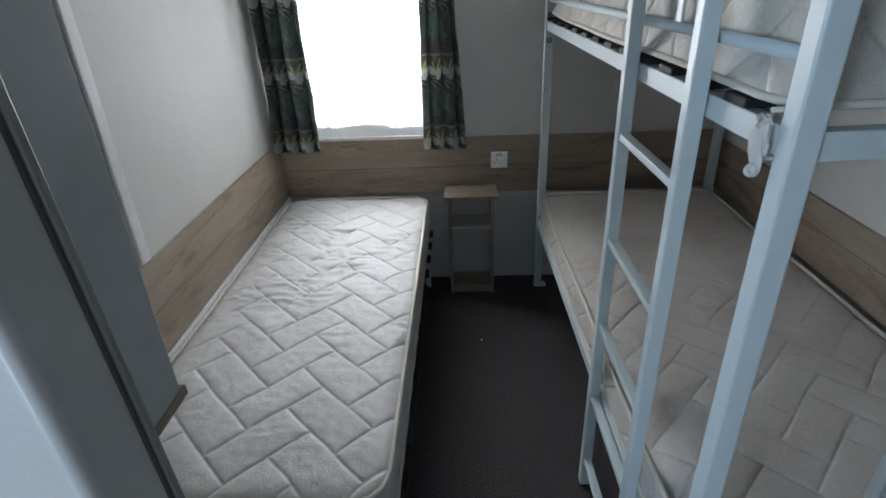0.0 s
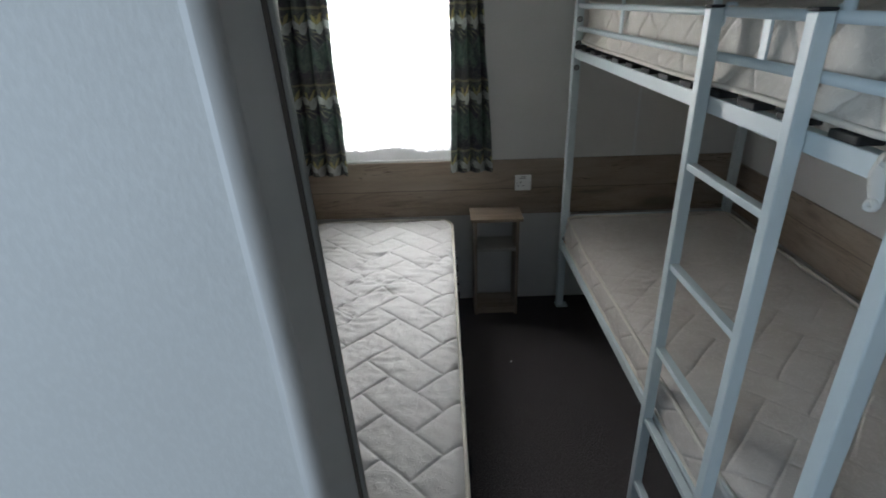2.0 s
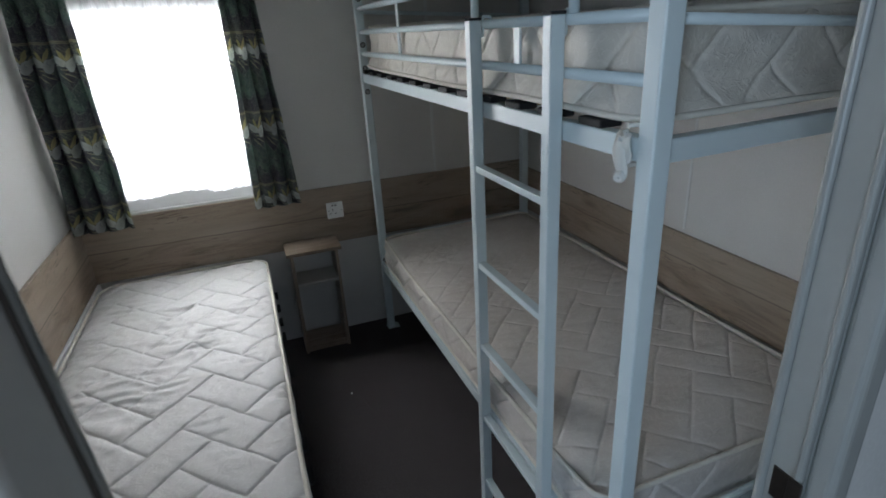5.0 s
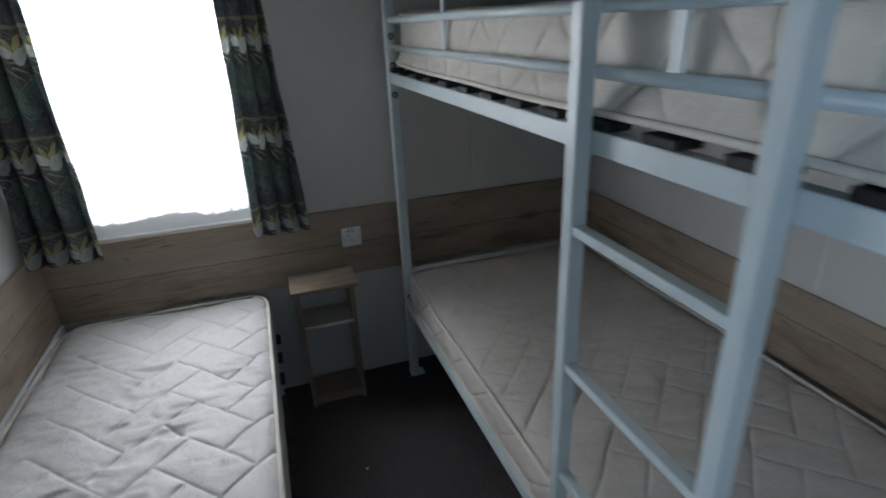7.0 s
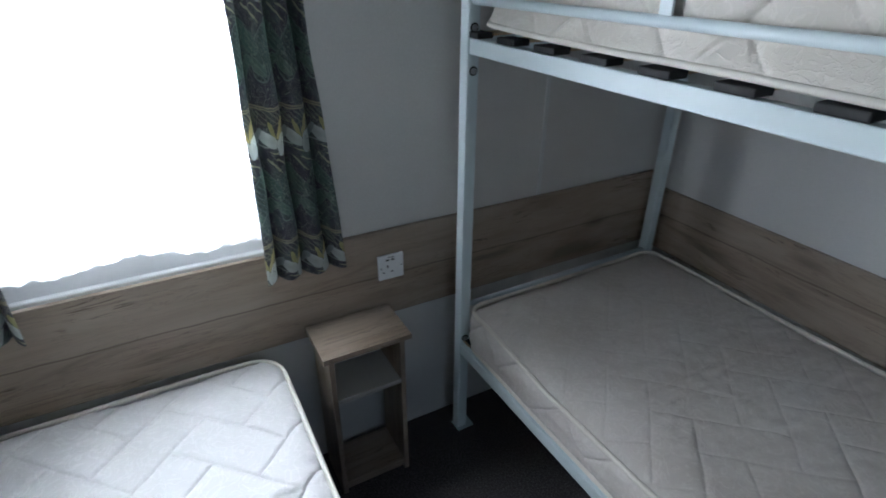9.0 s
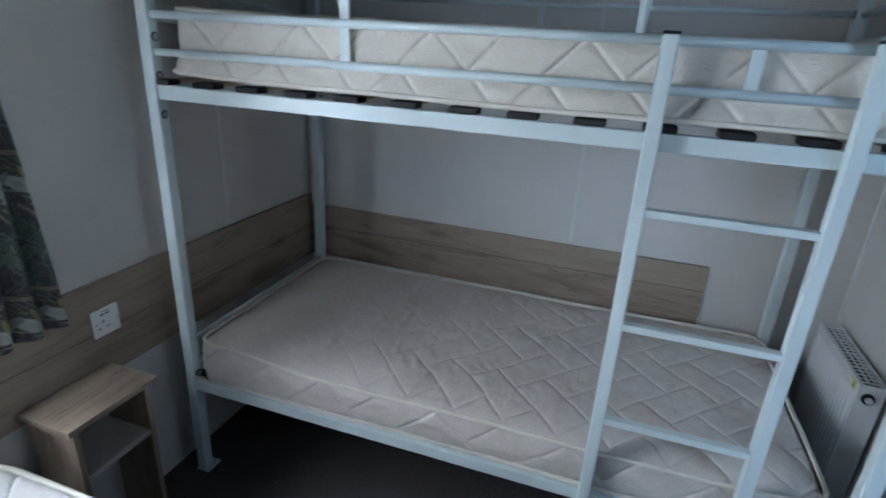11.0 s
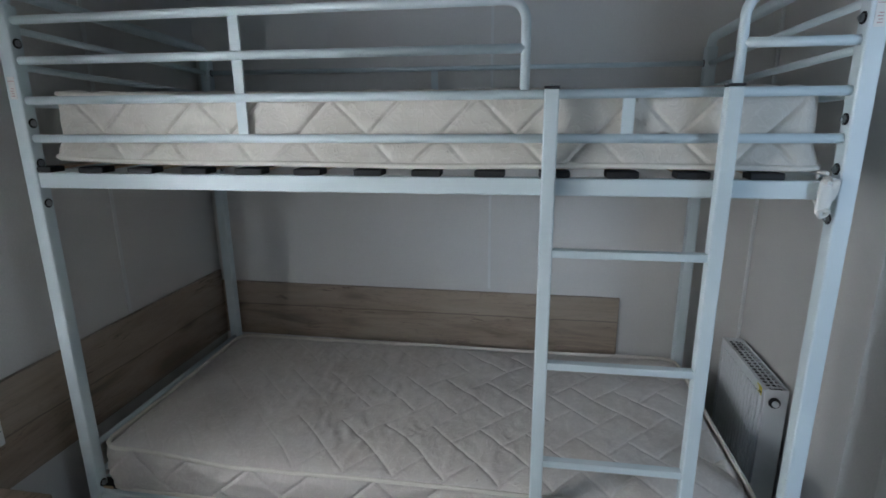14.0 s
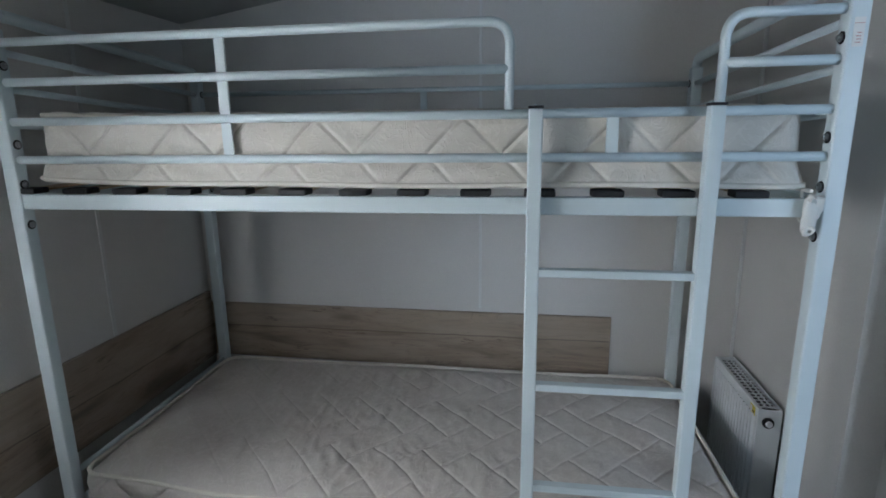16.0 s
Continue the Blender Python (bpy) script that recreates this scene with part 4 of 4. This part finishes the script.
def overhead_cupboard():
    c = thing("overhead_cupboard", "grey-green wall cupboard with oak-edged base over the bed foot", "cupboard")
    x0, x1, y0, y1, z0 = XL + 0.002, -0.535, 0.852, 1.192, 0.925
    zt = 1.96
    part("side_panel", bx(x1 - 0.016, y0, z0, x1, y1, zt, bevel=0.0015), SAGE, c)
    part("back_panel", bx(x0, y0, z0, x1 - 0.016, y0 + 0.012, zt), SAGE, c)
    part("door", bx(x0 + 0.002, y1, z0 + 0.01, x1 - 0.018, y1 + 0.016, zt - 0.01, bevel=0.002), SAGE, c)
    ob = part("base_board", bx(0, 0, 0, y1 - y0 + 0.016, x1 - x0 + 0.002, 0.020, bevel=0.001), OAK, c)
    ob.matrix_world = Matrix.Translation((x1 + 0.002, y0, z0 - 0.020)) @ pose(0, 0, 0, 0, 0, 90)
    part("top_board", bx(x0, y0, zt, x1, y1, zt + 0.018), SAGE, c)


def lean(bm):
    for v in bm.verts:
        v.co.x -= LEAN * (v.co.z - 1.25)
    return bm


def door_frame():
    d = tagged(new("door_frame_1"), "off-white door lining with rounded edges round the bedroom doorway", kind="structure")
    yc = YC
    # left: rounded corner post with a deep reveal, dark joint, narrow stop
    r = 0.014
    prof = [(DOOR_L - 0.018, yc + 0.066), (DOOR_L - 0.018, yc + 0.0025)]
    prof += [(DOOR_L + 0.001 - r + r * math.sin(a), yc + 0.001 + r - r * math.cos(a)) for a in (math.pi / 2 * k / 8 for k in range(9))]
    prof.append((DOOR_L + 0.009, yc + 0.066))
    bm = bmesh.new()
    lo = [bm.verts.new((x, y, 0)) for x, y in prof]
    hi = [bm.verts.new((x, y, 2.05)) for x, y in prof]
    for k in range(len(prof)):
        f = bm.faces.new((lo[k], lo[(k + 1) % len(prof)], hi[(k + 1) % len(prof)], hi[k]))
        f.smooth = 2 <= k < len(prof) - 3
    bm.faces.new(lo)
    bm.faces.new(hi)
    part("casing", lean(bm), CASING, d)
    part("seal", lean(bx(DOOR_L - 0.022, yc + 0.0665, 0, DOOR_L + 0.012, yc + 0.071, 2.02)), SEAL, d, "dark joint seal")
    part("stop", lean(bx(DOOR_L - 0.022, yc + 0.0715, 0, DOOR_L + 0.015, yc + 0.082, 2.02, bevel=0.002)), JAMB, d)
    # right: darker than the left casing, its shade put into the colour
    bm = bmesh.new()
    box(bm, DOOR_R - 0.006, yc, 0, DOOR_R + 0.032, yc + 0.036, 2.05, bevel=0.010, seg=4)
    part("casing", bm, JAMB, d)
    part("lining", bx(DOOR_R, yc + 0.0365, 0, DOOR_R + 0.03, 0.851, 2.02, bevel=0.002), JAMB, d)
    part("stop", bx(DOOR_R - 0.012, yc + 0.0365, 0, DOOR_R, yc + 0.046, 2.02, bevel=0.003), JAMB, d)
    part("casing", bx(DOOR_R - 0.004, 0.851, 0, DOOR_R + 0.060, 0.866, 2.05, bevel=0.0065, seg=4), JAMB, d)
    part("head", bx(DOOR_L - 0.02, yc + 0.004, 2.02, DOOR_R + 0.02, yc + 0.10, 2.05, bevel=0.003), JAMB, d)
    plate = part("strike_plate", bx(DOOR_R - 0.003, yc + 0.052, 0.925, DOOR_R, yc + 0.080, 0.978, bevel=0.001), BRONZE, d, "worn bronze strike plate")
    part("strike_lip", bx(DOOR_R - 0.016, yc + 0.030, 0.915, DOOR_R - 0.012, yc + 0.050, 0.990, bevel=0.002), BRONZE, plate)


def ribbon():
    rb = thing("cotton_tie", "white cotton tape knotted round the upper bunk rail", "tape")
    y = Y0 + 0.045
    bm = bmesh.new()
    tube(bm, bend([(XF - 0.020, y, 1.40), (XF - 0.020, y, 1.338), (XF + 0.020, y, 1.338), (XF + 0.020, y, 1.405), (XF - 0.018, y, 1.405)], 0.008, 4), 0.004, 8)
    part("loop", bm, RIBBON, rb)
    # two hanging ends: flattened sleeves, the long one rolled into a loop at its foot
    for dy, ln, sw, drift, sd in ((0.004, 0.084, 0.0120, -0.002, 1), (-0.014, 0.050, 0.008, 0.004, 2)):
        n = smooth_noise(40 + sd, 5, 6)
        V, A = np.meshgrid(np.linspace(0, 1, 26), np.linspace(0, 2 * np.pi, 20, endpoint=False), indexing="ij")
        w = sw * (0.55 + 0.75 * np.sin(np.pi * (0.12 + 0.70 * V))) * np.clip((1.02 - V) * 9, 0.12, 1)
        crinkle = 1 + 0.16 * n(A / 6.2832, V)
        yy = y + dy + drift * V + np.cos(A) * w * crinkle
        xx = XF - 0.026 - 0.004 * np.sin(V * 5) + np.sin(A) * w * 0.36 * crinkle
        zz = 1.396 - V * ln + 0.003 * n(V, A / 6.2832)
        grid_mesh("tail", np.stack([xx, yy, zz], -1), RIBBON, rb, closed_u=True)
    loop = [(XF - 0.027 + 0.002 * math.sin(2 * a), y + 0.001 + 0.0080 * math.cos(a) - 0.003 * math.sin(a), 1.321 + 0.007 * math.sin(a)) for a in (2 * math.pi * k / 20 for k in range(20))]
    part("rolled_end", tb(loop, 0.0048, 12, True), RIBBON, rb)
    bm = bmesh.new()
    bmesh.ops.create_icosphere(bm, subdivisions=3, radius=0.011, matrix=Matrix.Translation((XF - 0.026, y + 0.002, 1.385)) @ Matrix.Diagonal((0.7, 1.1, 1.3, 1)))
    for v in bm.verts:
        v.co += Vector((0, 0.0015, 0.002)) * math.sin(v.co.y * 900 + v.co.z * 500)
    for f in bm.faces:
        f.smooth = True
    part("knot", bm, RIBBON, rb)
    return rb


def carpet_fluff():
    fl = thing("fluff", "scrap of pale fluff lying on the dark carpet", "fluff")
    rng = random.Random(2)
    for k in range(3):
        bm = bmesh.new()
        bmesh.ops.create_icosphere(bm, subdivisions=2, radius=0.004, matrix=Matrix.Translation((0.058 + rng.uniform(-0.005, 0.005), 2.573 + rng.uniform(-0.004, 0.004), 0.0032)) @ Matrix.Diagonal((1, 0.7, 0.75, 1)))
        for v in bm.verts:
            v.co += Vector([rng.uniform(-0.0006, 0.0006) for _ in range(3)])
        part("tuft", bm, RIBBON, fl)


def outdoors():
    bm = bmesh.new()
    vs = [bm.verts.new(p) for p in ((-400, YW + 0.5, -0.6), (400, YW + 0.5, -0.6), (400, 700, -0.6), (-400, 700, -0.6))]
    bm.faces.new(vs)
    setting("ground", bm, plain("pale_gravel", (0.32, 0.31, 0.28), 0.9, grain=40, vary=0.2), "pale gravel ground outside the window")


build_structure()
outdoors()
build_bands()
build_window()
curtain(-0.968, -0.722, -0.958, -0.750, 3, 21, "dark floral-print curtain with white and yellow blossoms, beside the wall corner")
curtain(-0.200, 0.012, -0.190, -0.050, 3, 33, "dark floral-print curtain with white and yellow blossoms, above the bedside shelf")
net_curtain()
door_frame()
overhead_cupboard()
single_bed()
mattress("single_mattress", (-0.948, -0.203, 1.262, 3.160, 0.352, 0.538), TICK_A, "white quilted damask single mattress, wrinkled, bare", 7, wrinkle=0.0068, depth=0.0046, corner=0.085, w=0.119, shift=(0.02, 0.06), side_w=0.13, creased=(2.50, 0.52))
nightstand()
socket_outlet()
bunk_bed().matrix_world = ASKEW
ladder().matrix_world = ASKEW
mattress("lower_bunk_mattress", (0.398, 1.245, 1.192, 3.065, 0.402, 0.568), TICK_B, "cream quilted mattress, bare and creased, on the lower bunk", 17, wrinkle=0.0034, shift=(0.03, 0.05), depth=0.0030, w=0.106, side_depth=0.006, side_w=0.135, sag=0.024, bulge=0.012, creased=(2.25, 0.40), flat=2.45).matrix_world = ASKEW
mattress("upper_bunk_mattress", (0.418, 1.235, 1.186, 3.040, 1.405, 1.590), TICK_C, "ivory quilted mattress, bare, on the upper bunk", 27,
         wrinkle=0.002, side_w=0.125, side_depth=0.0048, bulge=0.004, flare=0.022, lift=lambda y: 0.016 * np.clip((y - 2.55) / 0.5, 0, 1) ** 1.5 + 0.02 * 0).matrix_world = ASKEW
radiator()
ribbon().matrix_world = ASKEW
carpet_fluff()
